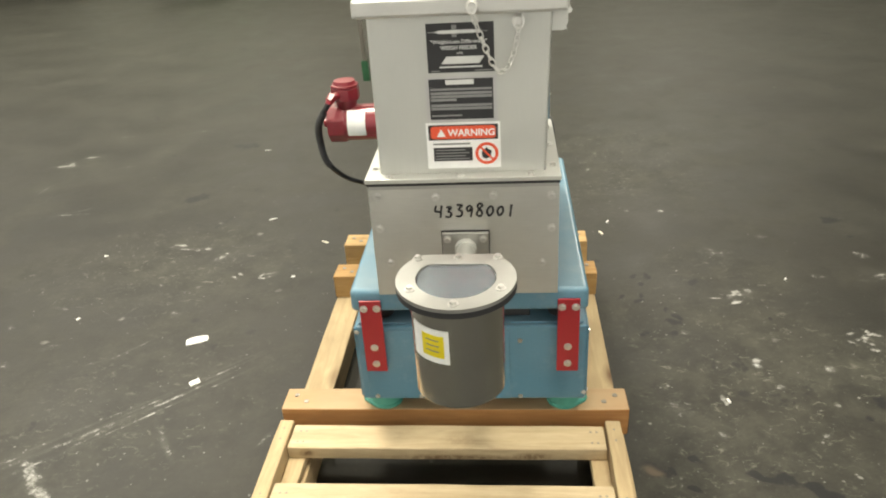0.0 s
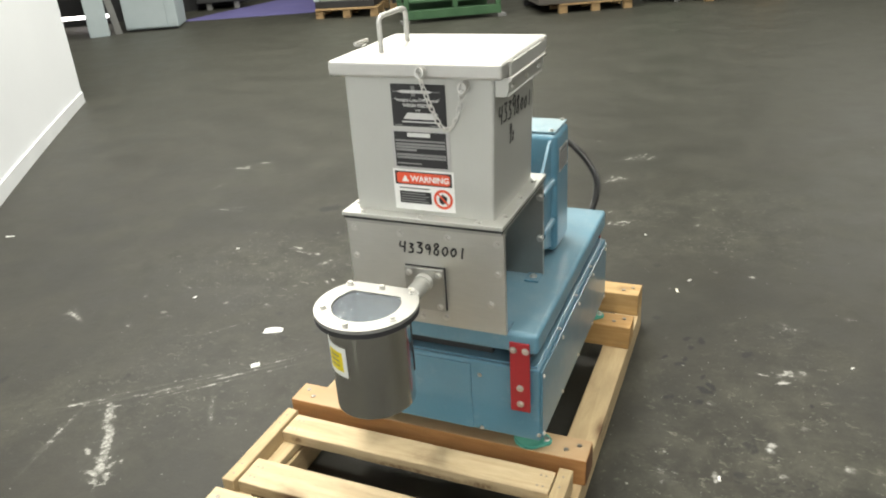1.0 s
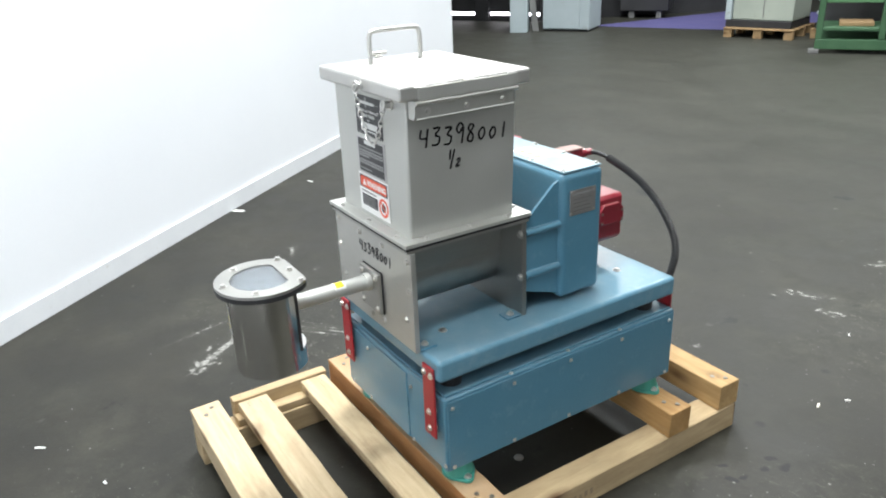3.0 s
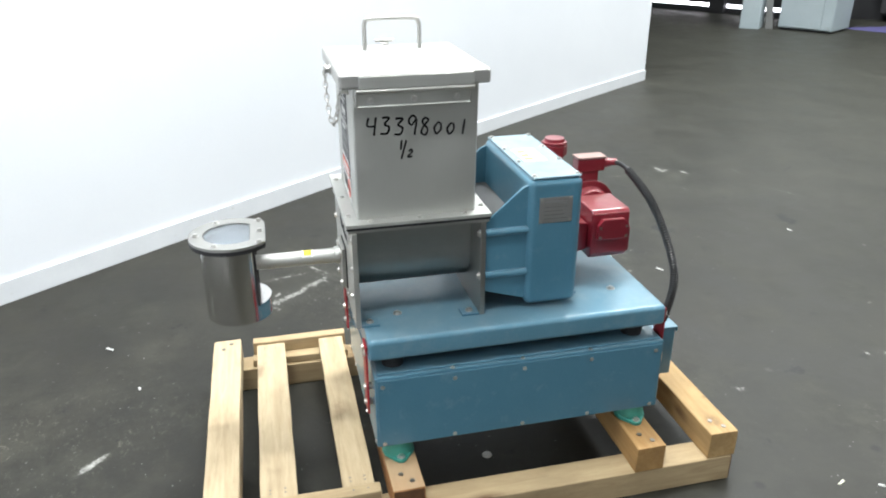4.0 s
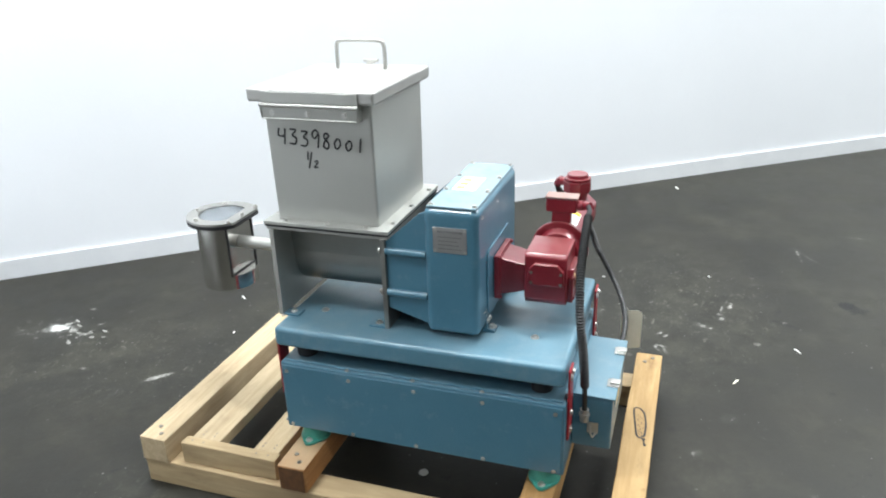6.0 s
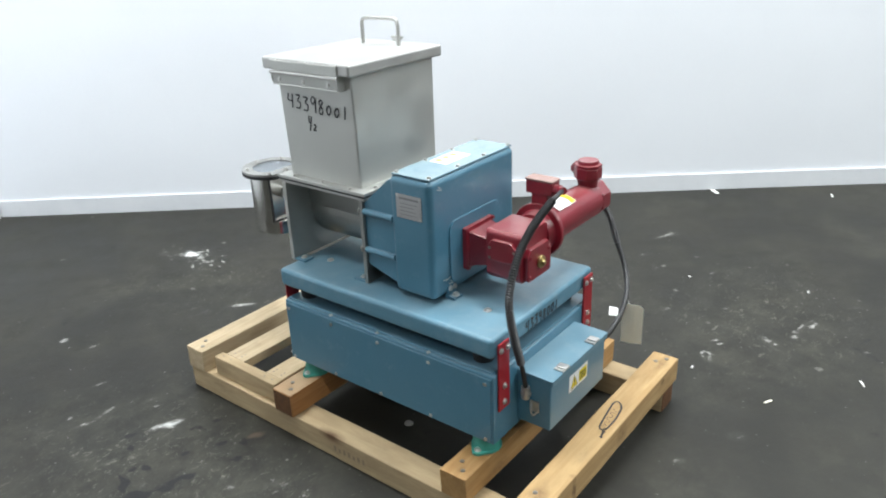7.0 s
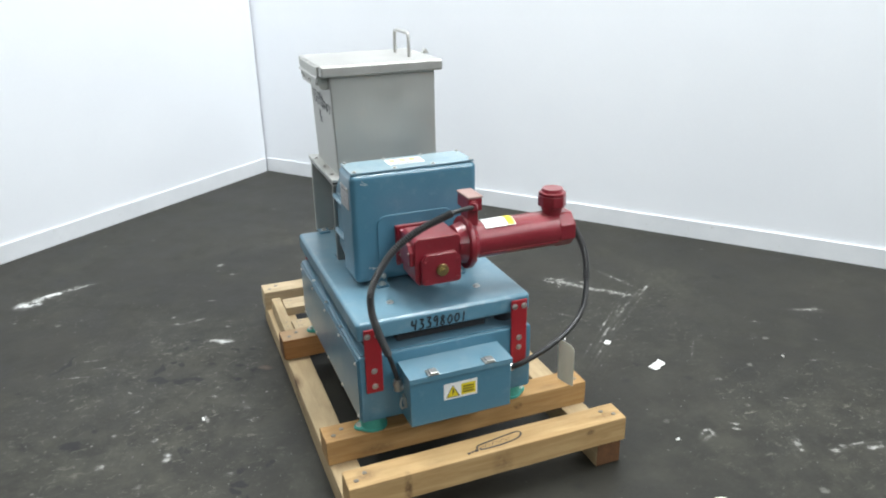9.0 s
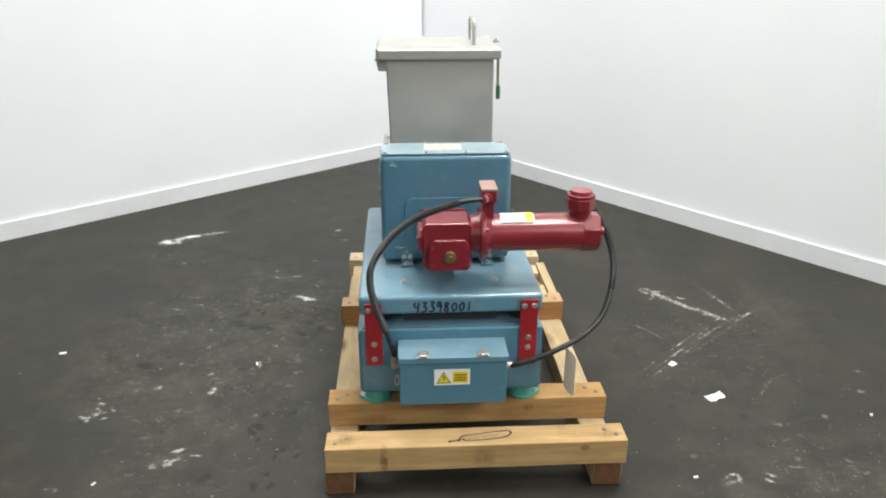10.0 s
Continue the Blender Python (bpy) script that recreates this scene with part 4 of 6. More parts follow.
bolts(base, [(CX + 0.2935, y, z) for y in (1.40, 1.60, 1.80, 2.00, 2.20) for z in (0.428, 0.243)], (1, 0, 0), 0.0042, 0.004)
bolts(base, [(CX + 0.2855, y, 0.457) for y in (1.595, 1.796, 1.997)], (0, 0, 1), 0.0042, 0.004)
bolts(base, [(x, 1.3755, z) for x in (-0.335, -0.219, 0.038) for z in (0.414, 0.240)], (0, -1, 0), 0.0042, 0.004)
bolts(base, [(CX - 0.285, 1.379, 0.44), (CX + 0.285, 1.379, 0.25)], (0, -1, 0), 0.0042, 0.004)
# coloured near-black so that the gap reads as shaded
part("load_frame", bm_box(CX - 0.150, CX + 0.150, 1.415, 2.175, 0.4616, 0.5050, 0.003), M_DARK, feeder, "weighing frame between base and table, gap shade in its colour")
for x in (CX - 0.225, CX + 0.225):
    for y in (1.440, 2.150):
        part("rubber_mount", bm_cyl((x, y, 0.4616), (x, y, 0.5053), 0.030, 0.033, 20), M_RUBBER, feeder, "black rubber mount")

for fx, sx in ((CX + 0.262, 1), (CX - 0.262, -1)):
    for fy in (1.445, 2.166):
        # a two-holed flange, drawn out to a rounded tip on either side of the round body
        lobe = [(fx + sx * (0.024 + 0.017 * math.cos(a)), fy + sx * 0.017 * math.sin(a)) for a in [radians(-52 + 13 * k) for k in range(9)]]
        lobe += [(fx + sx * (-0.022 + 0.046 * math.cos(a)), fy + sx * 0.046 * math.sin(a)) for a in [radians(56 + 12.4 * k) for k in range(21)]]
        foot = part("mounting_foot", bm_prism(lobe if sx > 0 else lobe[::-1], 2, BEAM_TOP, BEAM_TOP + 0.011, 0.003), M_GREEN_PAD, feeder, "teal green levelling mount")
        part("riser", bm_cyl((fx - sx * 0.022, fy, BEAM_TOP + 0.0112), (fx - sx * 0.022, fy, 0.2279), 0.043, 0.035, 28), M_GREEN_PAD, foot)
        bolts(foot, [(fx + sx * 0.024, fy, BEAM_TOP + 0.011)], (0, 0, 1), 0.008, 0.007)

# table
table = part("table_pan", bm_box(CX - 0.288, CX + 0.288, 1.3685, 2.2215, 0.5055, 0.568, 0.013, 4), M_TABLE, feeder, "blue enamelled weighing table with rounded edges")
bolts(table, [(0.062, 2.112, 0.568), (-0.236, 2.106, 0.568), (0.062, 1.47, 0.568), (-0.236, 1.47, 0.568)], (0, 0, 1), 0.0085, 0.006)
part("stock_number", scrawl("43398001", (0.032, 2.2218, 0.514), (-1, 0, 0), (0, 0, 1), 0.036, 0.0235, 0.0052), M_INK, table, "black handwritten number 43398001")

for x0, x1, low, high, held in ((-0.352, -0.299, 0.331, 0.541, (0.405, 0.355)), (0.128, 0.181, 0.331, 0.541, (0.405, 0.355))):
    mid = (x0 + x1) / 2
    br = part("shipping_bracket", bm_box(x0, x1, 1.3615, 1.3675, low, high, 0.0015), M_BRACKET, feeder, "red painted shipping bracket")
    bolts(br, [(mid - 0.016, 1.3615, high - 0.021), (mid + 0.016, 1.3615, high - 0.021)] + [(mid, 1.3615, z) for z in held], (0, -1, 0), 0.0068, 0.006)
    for z in held:
        part("spacer", bm_cyl((mid, 1.3677, z), (mid, 1.3787, z), 0.010, seg=14), M_BOLT, br)
for x0, x1, low, high, held in ((-0.358, -0.303, 0.322, 0.554, (0.421, 0.386)), (0.131, 0.184, 0.334, 0.549, (0.409, 0.356))):
    mid = (x0 + x1) / 2
    br = part("shipping_bracket", bm_box(x0, x1, 2.2268, 2.2325, low, high, 0.0015), M_BRACKET, feeder, "red painted shipping bracket")
    bolts(br, [(mid - 0.016, 2.2325, high - 0.021), (mid + 0.016, 2.2325, high - 0.021)] + [(mid, 2.2325, z) for z in held], (0, 1, 0), 0.0068, 0.006)

# trough, its end plates and the flange
z_t = 0.843
trough_pts = [(CX - 0.124, z_t), (CX - 0.110, 0.74)] + [(CX + 0.11 * math.cos(a), 0.722 + 0.11 * math.sin(a)) for a in [math.pi + k * math.pi / 28 for k in range(29)]] + [(CX + 0.110, 0.74), (CX + 0.124, z_t)]
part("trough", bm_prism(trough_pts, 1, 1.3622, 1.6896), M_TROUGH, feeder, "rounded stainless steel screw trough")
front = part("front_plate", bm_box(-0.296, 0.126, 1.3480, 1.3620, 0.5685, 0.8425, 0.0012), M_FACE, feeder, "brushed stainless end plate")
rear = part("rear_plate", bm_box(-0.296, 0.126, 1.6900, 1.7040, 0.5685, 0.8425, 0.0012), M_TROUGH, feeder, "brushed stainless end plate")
bolts(front, [(x, 1.348, z) for x, z in ((-0.276, 0.823), (0.109, 0.818), (-0.278, 0.744), (0.110, 0.739), (-0.260, 0.655), (0.089, 0.651), (-0.146, 0.820), (-0.018, 0.821), (-0.10, 0.590), (-0.035, 0.596))], (0, -1, 0), 0.0068, 0.006)
bolts(rear, [(x, 1.704, z) for x, z in ((0.085, 0.82), (0.090, 0.65), (-0.26, 0.65), (-0.26, 0.82))], (0, 1, 0), 0.0065, 0.006)
for y0, y1 in ((1.3625, 1.412), (1.6405, 1.6895)):
    for x0, x1 in ((0.084, 0.125), (-0.295, -0.254)):
        clip = part("foot_clip", bm_box(x0, x1, y0, y1, 0.5685, 0.5745, 0.001), M_BLUE, feeder)
        bolts(clip, [((x0 + x1) / 2, (y0 + y1) / 2, 0.5745)], (0, 0, 1), 0.0075, 0.007)
part("stock_number", scrawl("43398001", (-0.151, 1.3478, 0.770), (1, 0, 0), (0, 0, 1), 0.030, 0.0230, 0.0050), M_INK, front, "black handwritten number 43398001")
part("lower_flange", bm_box(-0.294, 0.124, 1.340, 1.713, 0.8430, 0.8515, 0.0012), M_PANEL, feeder)
part("flange_gasket", bm_box(-0.2965, 0.1265, 1.3375, 1.7155, 0.8517, 0.8585, 0.001), M_RUBBER, feeder, "black rubber gasket")
flange = part("hopper_flange", bm_box(-0.299, 0.129, 1.335, 1.718, 0.8587, 0.8690, 0.0015), M_STEEL, feeder)
bolts(flange, [(x, y, 0.869) for x in (-0.243, -0.087, 0.063) for y in (1.349, 1.706)] + [(x, y, 0.869) for x in (-0.284, 0.113) for y in (1.40, 1.528, 1.648)], (0, 0, 1), 0.0062, 0.005)

# spout plate, tube and pot
sq = part("spout_plate", bm_box(-0.136, -0.031, 1.3345, 1.3445, 0.618, 0.735, 0.0012), M_PANEL, feeder, "square stainless spout plate")
part("plate_gasket", bm_box(-0.138, -0.029, 1.3447, 1.3478, 0.616, 0.737), M_RUBBER, sq, "black gasket")
bolts(sq, [(x, 1.3345, z) for x in (-0.124, -0.043) for z in (0.632, 0.721)], (0, -1, 0), 0.0062, 0.006)
tube = part("spout_tube", bm_cyl((-0.083, 1.1015, 0.699), (-0.083, 1.3343, 0.699), 0.0205, seg=32), M_STEEL, feeder, "bright stainless spout tube")
part("collar", bm_cyl((-0.083, 1.318, 0.699), (-0.083, 1.3342, 0.699), 0.0245, seg=32, bevel=0.002), M_STEEL, tube)


def arc_patch(cx, cy, r, a0, a1, z0, z1, t=0.0006, n=14):
    """A thin sheet bent round an upright cylinder; angles from -y towards +x."""
    bm = bmesh.new()
    cols = []
    for k in range(n + 1):
        a = radians(a0 + (a1 - a0) * k / n)
        d = Vector((math.sin(a), -math.cos(a), 0))
        c = Vector((cx, cy, 0))
        cols.append([bm.verts.new(c + d * q + Vector((0, 0, z))) for q, z in ((r, z0), (r, z1), (r + t, z1), (r + t, z0))])
    for a, b in zip(cols, cols[1:]):
        for k in range(4):
            bm.faces.new((a[k], a[(k + 1) % 4], b[(k + 1) % 4], b[k]))
    bm.faces.new(cols[0])
    bm.faces.new(cols[-1])
    bmesh.ops.recalc_face_normals(bm, faces=bm.faces)
    return bm


def lay_along_y(bm, cx, cz, y):
    """Turns a patch bent round z at the origin so that it lies round a tube along y."""
    bmesh.ops.transform(bm, matrix=Matrix.Translation((cx, y, cz)) @ Matrix.Rotation(radians(90), 4, "X"), verts=bm.verts)
    return bm


sticker = part("sticker", lay_along_y(arc_patch(0, 0, 0.0207, 115, 200, -0.016, 0.016), -0.083, 0.699, 1.243), M_WHITE, tube, "white sticker with yellow print")
part("print", lay_along_y(arc_patch(0, 0, 0.0215, 130, 185, -0.011, 0.011), -0.083, 0.699, 1.243), M_YELLOW, sticker)

PY, PR, CUT = 1.045, 0.0895, 1.100
a_cut = math.asin((CUT - PY) / PR)
pot_pts = [(CX + PR * math.cos(a), PY + PR * math.sin(a)) for a in [math.pi - a_cut + k * (math.pi + 2 * a_cut) / 48 for k in range(49)]]
pot = part("discharge_pot", join(bm_prism(pot_pts, 2, 0.601, 0.7720), bm_cyl((CX, PY, 0.553), (CX, PY, 0.601), PR, seg=96)), M_POT, feeder, "round polished stainless discharge pot")
for x in (CX - 0.0712, CX + 0.0712):
    part("edge_gasket", bm_box(x - 0.0028, x + 0.0028, CUT - 0.003, CUT + 0.0035, 0.600, 0.772), M_RUBBER, pot, "black edge strip")
part("edge_gasket", bm_box(CX - 0.067, CX + 0.067, CUT + 0.0004, CUT + 0.003, 0.6013, 0.6040), M_RUBBER, pot, "black edge strip")
pot_label = part("warning_label", arc_patch(CX, PY, PR + 0.0003, -62, -8, 0.655, 0.728), M_WHITE, pot, "white label with yellow print")
part("print", arc_patch(CX, PY, PR + 0.0011, -44, -14, 0.668, 0.716), M_YELLOW, pot_label)
for k in range(3):
    part("text_bar", arc_patch(CX, PY, PR + 0.0018, -38, -20, 0.680 + k * 0.012, 0.6825 + k * 0.012), M_GREY, pot_label)



def d_ring(r_out, back_out, r_in, back_in, z0, z1, n=96):
    """A round plate cut straight at the back, with a window of the same form."""
    def edge(r, back, a):
        d = Vector((math.cos(a), math.sin(a)))
        s = min(r, (back - PY) / d.y) if d.y > 0.05 else r
        return (CX + d.x * s, PY + d.y * s)
    bm = bmesh.new()
    loops = []
    for r, back, z in ((r_out, back_out, z0), (r_out, back_out, z1), (r_in, back_in, z1), (r_in, back_in, z0)):
        loops.append([bm.verts.new((*edge(r, back, 2 * math.pi * k / n), z)) for k in range(n)])
    for i in range(4):
        a, b = loops[i], loops[(i + 1) % 4]
        for k in range(n):
            bm.faces.new((a[k], a[(k + 1) % n], b[(k + 1) % n], b[k]))
    bmesh.ops.recalc_face_normals(bm, faces=bm.faces)
    return bm


part("pot_gasket", d_ring(0.1138, 1.1338, 0.074, 1.092, 0.7722, 0.7835), M_RUBBER, pot, "black rubber gasket")
part("pot_cover", d_ring(0.1135, 1.1335, 0.076, 1.094, 0.7837, 0.7915), M_RING, pot, "stainless cover ring cut straight at one side")
part("sight_glass", bm_prism([(CX + 0.0735 * math.cos(a), min(PY + 0.0735 * math.sin(a), 1.0915)) for a in [k * math.pi / 32 for k in range(64)]], 2, 0.7845, 0.7885), M_GLASS, pot, "clouded sight glass")
for x, y in ((-0.008, 1.118), (-0.085, 1.119), (-0.165, 1.118), (-0.002, 1.002), (-0.169, 1.002), (-0.086, 0.950)):
    bolts(pot, [(x, y, 0.7915)], (0, 0, 1), 0.0068, 0.007)

# hopper
HB = ((-0.268, 0.097), (1.369, 1.680))
HT = ((-0.266, 0.108), (1.368, 1.684))
bm = bmesh.new()
lo = [bm.verts.new((x, y, 0.8692)) for x, y in ((HB[0][0], HB[1][0]), (HB[0][1], HB[1][0]), (HB[0][1], HB[1][1]), (HB[0][0], HB[1][1]))]
hi = [bm.verts.new((x, y, 1.2095)) for x, y in ((HT[0][0], HT[1][0]), (HT[0][1], HT[1][0]), (HT[0][1], HT[1][1]), (HT[0][0], HT[1][1]))]
bm.faces.new(lo[::-1])
bm.faces.new(hi)
for k in range(4):
    bm.faces.new((lo[k], lo[(k + 1) % 4], hi[(k + 1) % 4], hi[k]))
bmesh.ops.bevel(bm, geom=[e for e in bm.edges if abs(e.verts[0].co.z - e.verts[1].co.z) > 0.1], offset=0.006, segments=4, profile=0.5, affect="EDGES")
hopper = part("hopper", bm, M_STEEL, feeder, "square satin stainless hopper")
lean = Vector((0.011, 0, 0.340))
face = lambda y, z: (HB[0][1] + 0.011 * (z - 0.8692) / 0.3403 + 0.0003, y, z)
SIZES = [1.02, 1.0, 1.0, 1.12, 0.98, 0.84, 0.80, 0.92]
half = join(scrawl("1", face(1.480, 1.049), (0, 1, 0), lean, 0.026, 0.016, 0.0048), scrawl("/", face(1.485, 1.026), (0, 1, 0), lean, 0.046, 0.019, 0.0046), scrawl("2", face(1.500, 1.029), (0, 1, 0), lean, 0.024, 0.022, 0.0048))
part("stock_number", join(scrawl("43398001", face(1.400, 1.091), (0, 1, 0), lean, 0.044, 0.0332, 0.0052, -0.0018, SIZES), half), M_INK, hopper, "black handwritten number 43398001 over 1/2")

FY = 1.3678
plate = part("maker_plate", fronting(-0.146, -0.009, 1.091, 1.191, FY, 0.001), M_BLACK, hopper, "black maker's plate with pale lettering")
part("logo", bm_prism([(-0.130, 1.1735), (-0.118, 1.170), (-0.050, 1.170), (-0.040, 1.1735), (-0.050, 1.177), (-0.118, 1.177)], 1, FY - 0.0016, FY - 0.0012), M_PALE, plate)
part("logo", fronting(-0.142, -0.022, 1.1725, 1.1742, FY - 0.0010, 0.0004), M_GREY, plate)
part("logo", fronting(-0.094, -0.084, 1.163, 1.187, FY - 0.0012, 0.0003), M_GREY, plate)
part("logo", bm_prism([(-0.118, 1.109), (-0.040, 1.109), (-0.029, 1.124), (-0.107, 1.124)], 1, FY - 0.0016, FY - 0.0012), M_PALE, plate)
part("words", lettering("\"Weight-Loss-Differential\"", (-0.138, FY - 0.0012, 1.1505), (1, 0, 0), (0, 0, 1), 0.0078, 0.02), M_PALE, plate)
part("words", lettering("WEIGH FEEDER", (-0.118, FY - 0.0012, 1.1380), (1, 0, 0), (0, 0, 1), 0.0078, 0.03), M_PALE, plate)
part("words", lettering("with", (-0.086, FY - 0.0012, 1.1285), (1, 0, 0), (0, 0, 1), 0.0055), M_PALE, plate)
part("text_bar", fronting(-0.122, -0.034, 1.101, 1.104, FY - 0.0012, 0.0004), M_PALE, plate)
part("text_bar", fronting(-0.140, -0.122, 1.0935, 1.0955, FY - 0.0012, 0.0004), M_GREY, plate)
part("text_bar", fronting(-0.050, -0.014, 1.0935, 1.0955, FY - 0.0012, 0.0004), M_GREY, plate)
plate = part("rating_plate", fronting(-0.155, -0.005, 0.986, 1.083, FY, 0.001), M_PLATE, hopper, "grey rating plate with black fields")
part("field", fronting(-0.147, -0.013, 0.991, 1.078, FY - 0.0012, 0.0003), M_BLACK, plate)
part("text_bar", fronting(-0.112, -0.053, 1.066, 1.076, FY - 0.0017, 0.0003), M_PALE, plate)
for z0, z1, x1 in ((1.054, 1.0585, -0.016), (1.045, 1.0505, -0.016), (1.038, 1.0435, -0.016), (1.031, 1.0365, -0.090), (1.019, 1.0245, -0.016), (1.012, 1.0175, -0.016), (0.998, 1.0015, -0.080)):
    part("field", fronting(-0.144, x1, z0, z1, FY - 0.0017, 0.0003), M_GREY, plate)
plate = part("warning_sign", fronting(-0.159, 0.000, 0.880, 0.984, FY, 0.001), M_WHITE, hopper, "white warning sign with red banner and ring")
part("border", fronting(-0.154, -0.005, 0.945, 0.979, FY - 0.0012, 0.0003), M_BLACK, plate)
part("banner", bm_prism([(-0.149, 0.951), (-0.143, 0.948), (-0.016, 0.948), (-0.010, 0.951), (-0.010, 0.972), (-0.016, 0.976), (-0.143, 0.976), (-0.149, 0.972)], 1, FY - 0.0020, FY - 0.0016), M_ORANGE, plate)
part("words", lettering("WARNING", (-0.112, FY - 0.0021, 0.9545), (1, 0, 0), (0, 0, 1), 0.0150, 0.03), M_WHITE, plate)
part("triangle", bm_prism([(-0.136, 0.953), (-0.117, 0.953), (-0.1265, 0.970)], 1, FY - 0.0025, FY - 0.0021), M_WHITE, plate)
part("text_bar", fronting(-0.145, -0.065, 0.934, 0.938, FY - 0.0012, 0.0003), M_GREY, plate)
part("field", fronting(-0.145, -0.061, 0.897, 0.928, FY - 0.0012, 0.0003), M_BLACK, plate)
for k in range(4):
    part("text_bar", fronting(-0.141, -0.068 - 0.008 * (k % 2), 0.901 + k * 0.0066, 0.9035 + k * 0.0066, FY - 0.0017, 0.0003), M_GREY, plate)
ring = bmesh.new()
loops = [[ring.verts.new((-0.030 + r * math.cos(2 * math.pi * k / 40), y, 0.913 + r * math.sin(2 * math.pi * k / 40))) for k in range(40)] for r, y in ((0.025, FY - 0.001), (0.025, FY - 0.0016), (0.0185, FY - 0.0016), (0.0185, FY - 0.001))]
for i in range(4):
    for k in range(40):
        ring.faces.new((loops[i][k], loops[i][(k + 1) % 40], loops[(i + 1) % 4][(k + 1) % 40], loops[(i + 1) % 4][k]))
bmesh.ops.recalc_face_normals(ring, faces=ring.faces)
part("ring", ring, M_ORANGE, plate)
part("ring_symbol", bm_prism([(-0.040, 0.904), (-0.032, 0.900), (-0.022, 0.905), (-0.019, 0.919), (-0.026, 0.922), (-0.031, 0.927), (-0.036, 0.921), (-0.041, 0.917)], 1, FY - 0.0014, FY - 0.001), M_INK, plate)
part("ring_bar", bm_prism([(-0.0445, 0.9255), (-0.0415, 0.9285), (-0.0155, 0.9005), (-0.0185, 0.8975)], 1, FY - 0.0019, FY - 0.0016), M_ORANGE, plate)

# lid with handle, hinge, latch and chain
lid = part("lid", bm_box(-0.289, 0.137, 1.337, 1.705, 1.2097, 1.246, 0.007, 3), M_LID, feeder, "flanged stainless hopper lid")
hpts = [(-0.2015, 1.447, 1.2455), (-0.2015, 1.447, 1.30), (-0.2015, 1.449, 1.316), (-0.2018, 1.460, 1.3265), (-0.2025, 1.52, 1.328), (-0.203, 1.585, 1.3265), (-0.203, 1.5965, 1.316), (-0.203, 1.599, 1.30), (-0.203, 1.599, 1.2455)]
part("handle", bm_sweep(smooth_line(hpts, 5), 0.0062, 12), M_LID, lid, "bent steel bar handle")
part("hinge_leaf", bm_box(0.1375, 0.1425, 1.384, 1.662, 1.2105, 1.2400, 0.0015), M_STEEL, lid)
for y in (1.392, 1.52, 1.645):
    part("weld", bm_cyl((0.1385, y - 0.014, 1.2405), (0.1385, y + 0.014, 1.2405), 0.0026, seg=8), M_BOLT, lid, "bright weld bead")
part("hinge_rod", bm_cyl((0.1405, 1.376, 1.2045), (0.1405, 1.662, 1.2045), 0.0055, seg=14), M_BOLT, lid)
leaf = part("hinge_leaf", bm_prism([(0.1335, 1.2000), (0.1375, 1.2000), (0.1352, 1.1695), (0.1372, 1.1670), (0.1360, 1.1655), (0.1315, 1.1690)], 1, 1.380, 1.6535, 0.0006), M_STEEL, hopper)
for y in (1.3775, 1.6560):
    part("hinge_bracket", bm_prism([(0.1070, 1.166), (0.1310, 1.166), (0.1385, 1.182), (0.1385, 1.2085), (0.1083, 1.2085)], 1, y - 0.002, y + 0.002), M_STEEL, hopper)
bolts(leaf, [(0.1358, y, 1.183) for y in (1.41, 1.515, 1.62)], (1, 0, 0), 0.006, 0.005)
knob = part("lid_latch", bm_box(-0.304, -0.280, 1.503, 1.527, 1.2462, 1.2515, 0.002), M_BOLT, lid)
part("wing", bm_cyl((-0.296, 1.490, 1.2560), (-0.288, 1.541, 1.2575), 0.0048, seg=12), M_BOLT, knob)
# the shade on the lever's back is put into a darker steel
lever = part("latch_lever", bm_prism([(1.490, 1.215), (1.502, 1.215), (1.520, 1.08), (1.508, 1.08)], 0, -0.3075, -0.2985, 0.001), M_SCREW, lid, "hanging latch lever")
part("grip", bm_prism([(1.506, 1.088), (1.522, 1.088), (1.527, 1.040), (1.511, 1.040)], 0, -0.311, -0.296, 0.002), M_GRIP, lever, "green plastic grip")
bolts(lid, [(-0.050, 1.337, 1.226)], (0, -1, 0), 0.009, 0.010, name="chain_stud")
bolts(hopper, [(0.040, 1.368, 1.190)], (0, -1, 0), 0.009, 0.016, name="chain_stud")
hang = smooth_line([(-0.050, 1.323, 1.218), (-0.037, 1.322, 1.180), (-0.020, 1.324, 1.135), (-0.004, 1.328, 1.104), (0.014, 1.334, 1.102), (0.030, 1.341, 1.135), (0.040, 1.346, 1.180)], 12)
for eye_at in ((-0.050, 1.323, 1.226), (0.040, 1.347, 1.190)):
    loop = [Vector(eye_at) + Vector((0.009 * math.cos(a), 0.002 * math.sin(a), 0.011 * math.sin(a))) for a in [2 * math.pi * k / 18 for k in range(19)]]
    part("eye", bm_sweep(loop, 0.0030, 8), M_BOLT, lid if eye_at[0] < 0 else hopper, "plated chain eye")
spots = resample(hang, 0.0150)
link = bmesh.new()
oval = [Vector((0.0055 * math.cos(a), 0, 0.0102 * math.sin(a))) for a in [2 * math.pi * k / 10 for k in range(10)]]
for k in range(10):
    d = (oval[(k + 1) % 10] - oval[k - 1]).normalized()
    n = d.cross(Vector((0, 1, 0)))
    for q in range(5):
        link.verts.new(oval[k] + 0.0017 * (math.cos(2 * math.pi * q / 5) * n + math.sin(2 * math.pi * q / 5) * Vector((0, 1, 0))))
link.verts.ensure_lookup_table()
for k in range(10):
    for q in range(5):
        link.faces.new((link.verts[k * 5 + q], link.verts[k * 5 + (q + 1) % 5], link.verts[((k + 1) % 10) * 5 + (q + 1) % 5], link.verts[((k + 1) % 10) * 5 + q]))
link_mesh = bpy.data.meshes.new("chain_link")
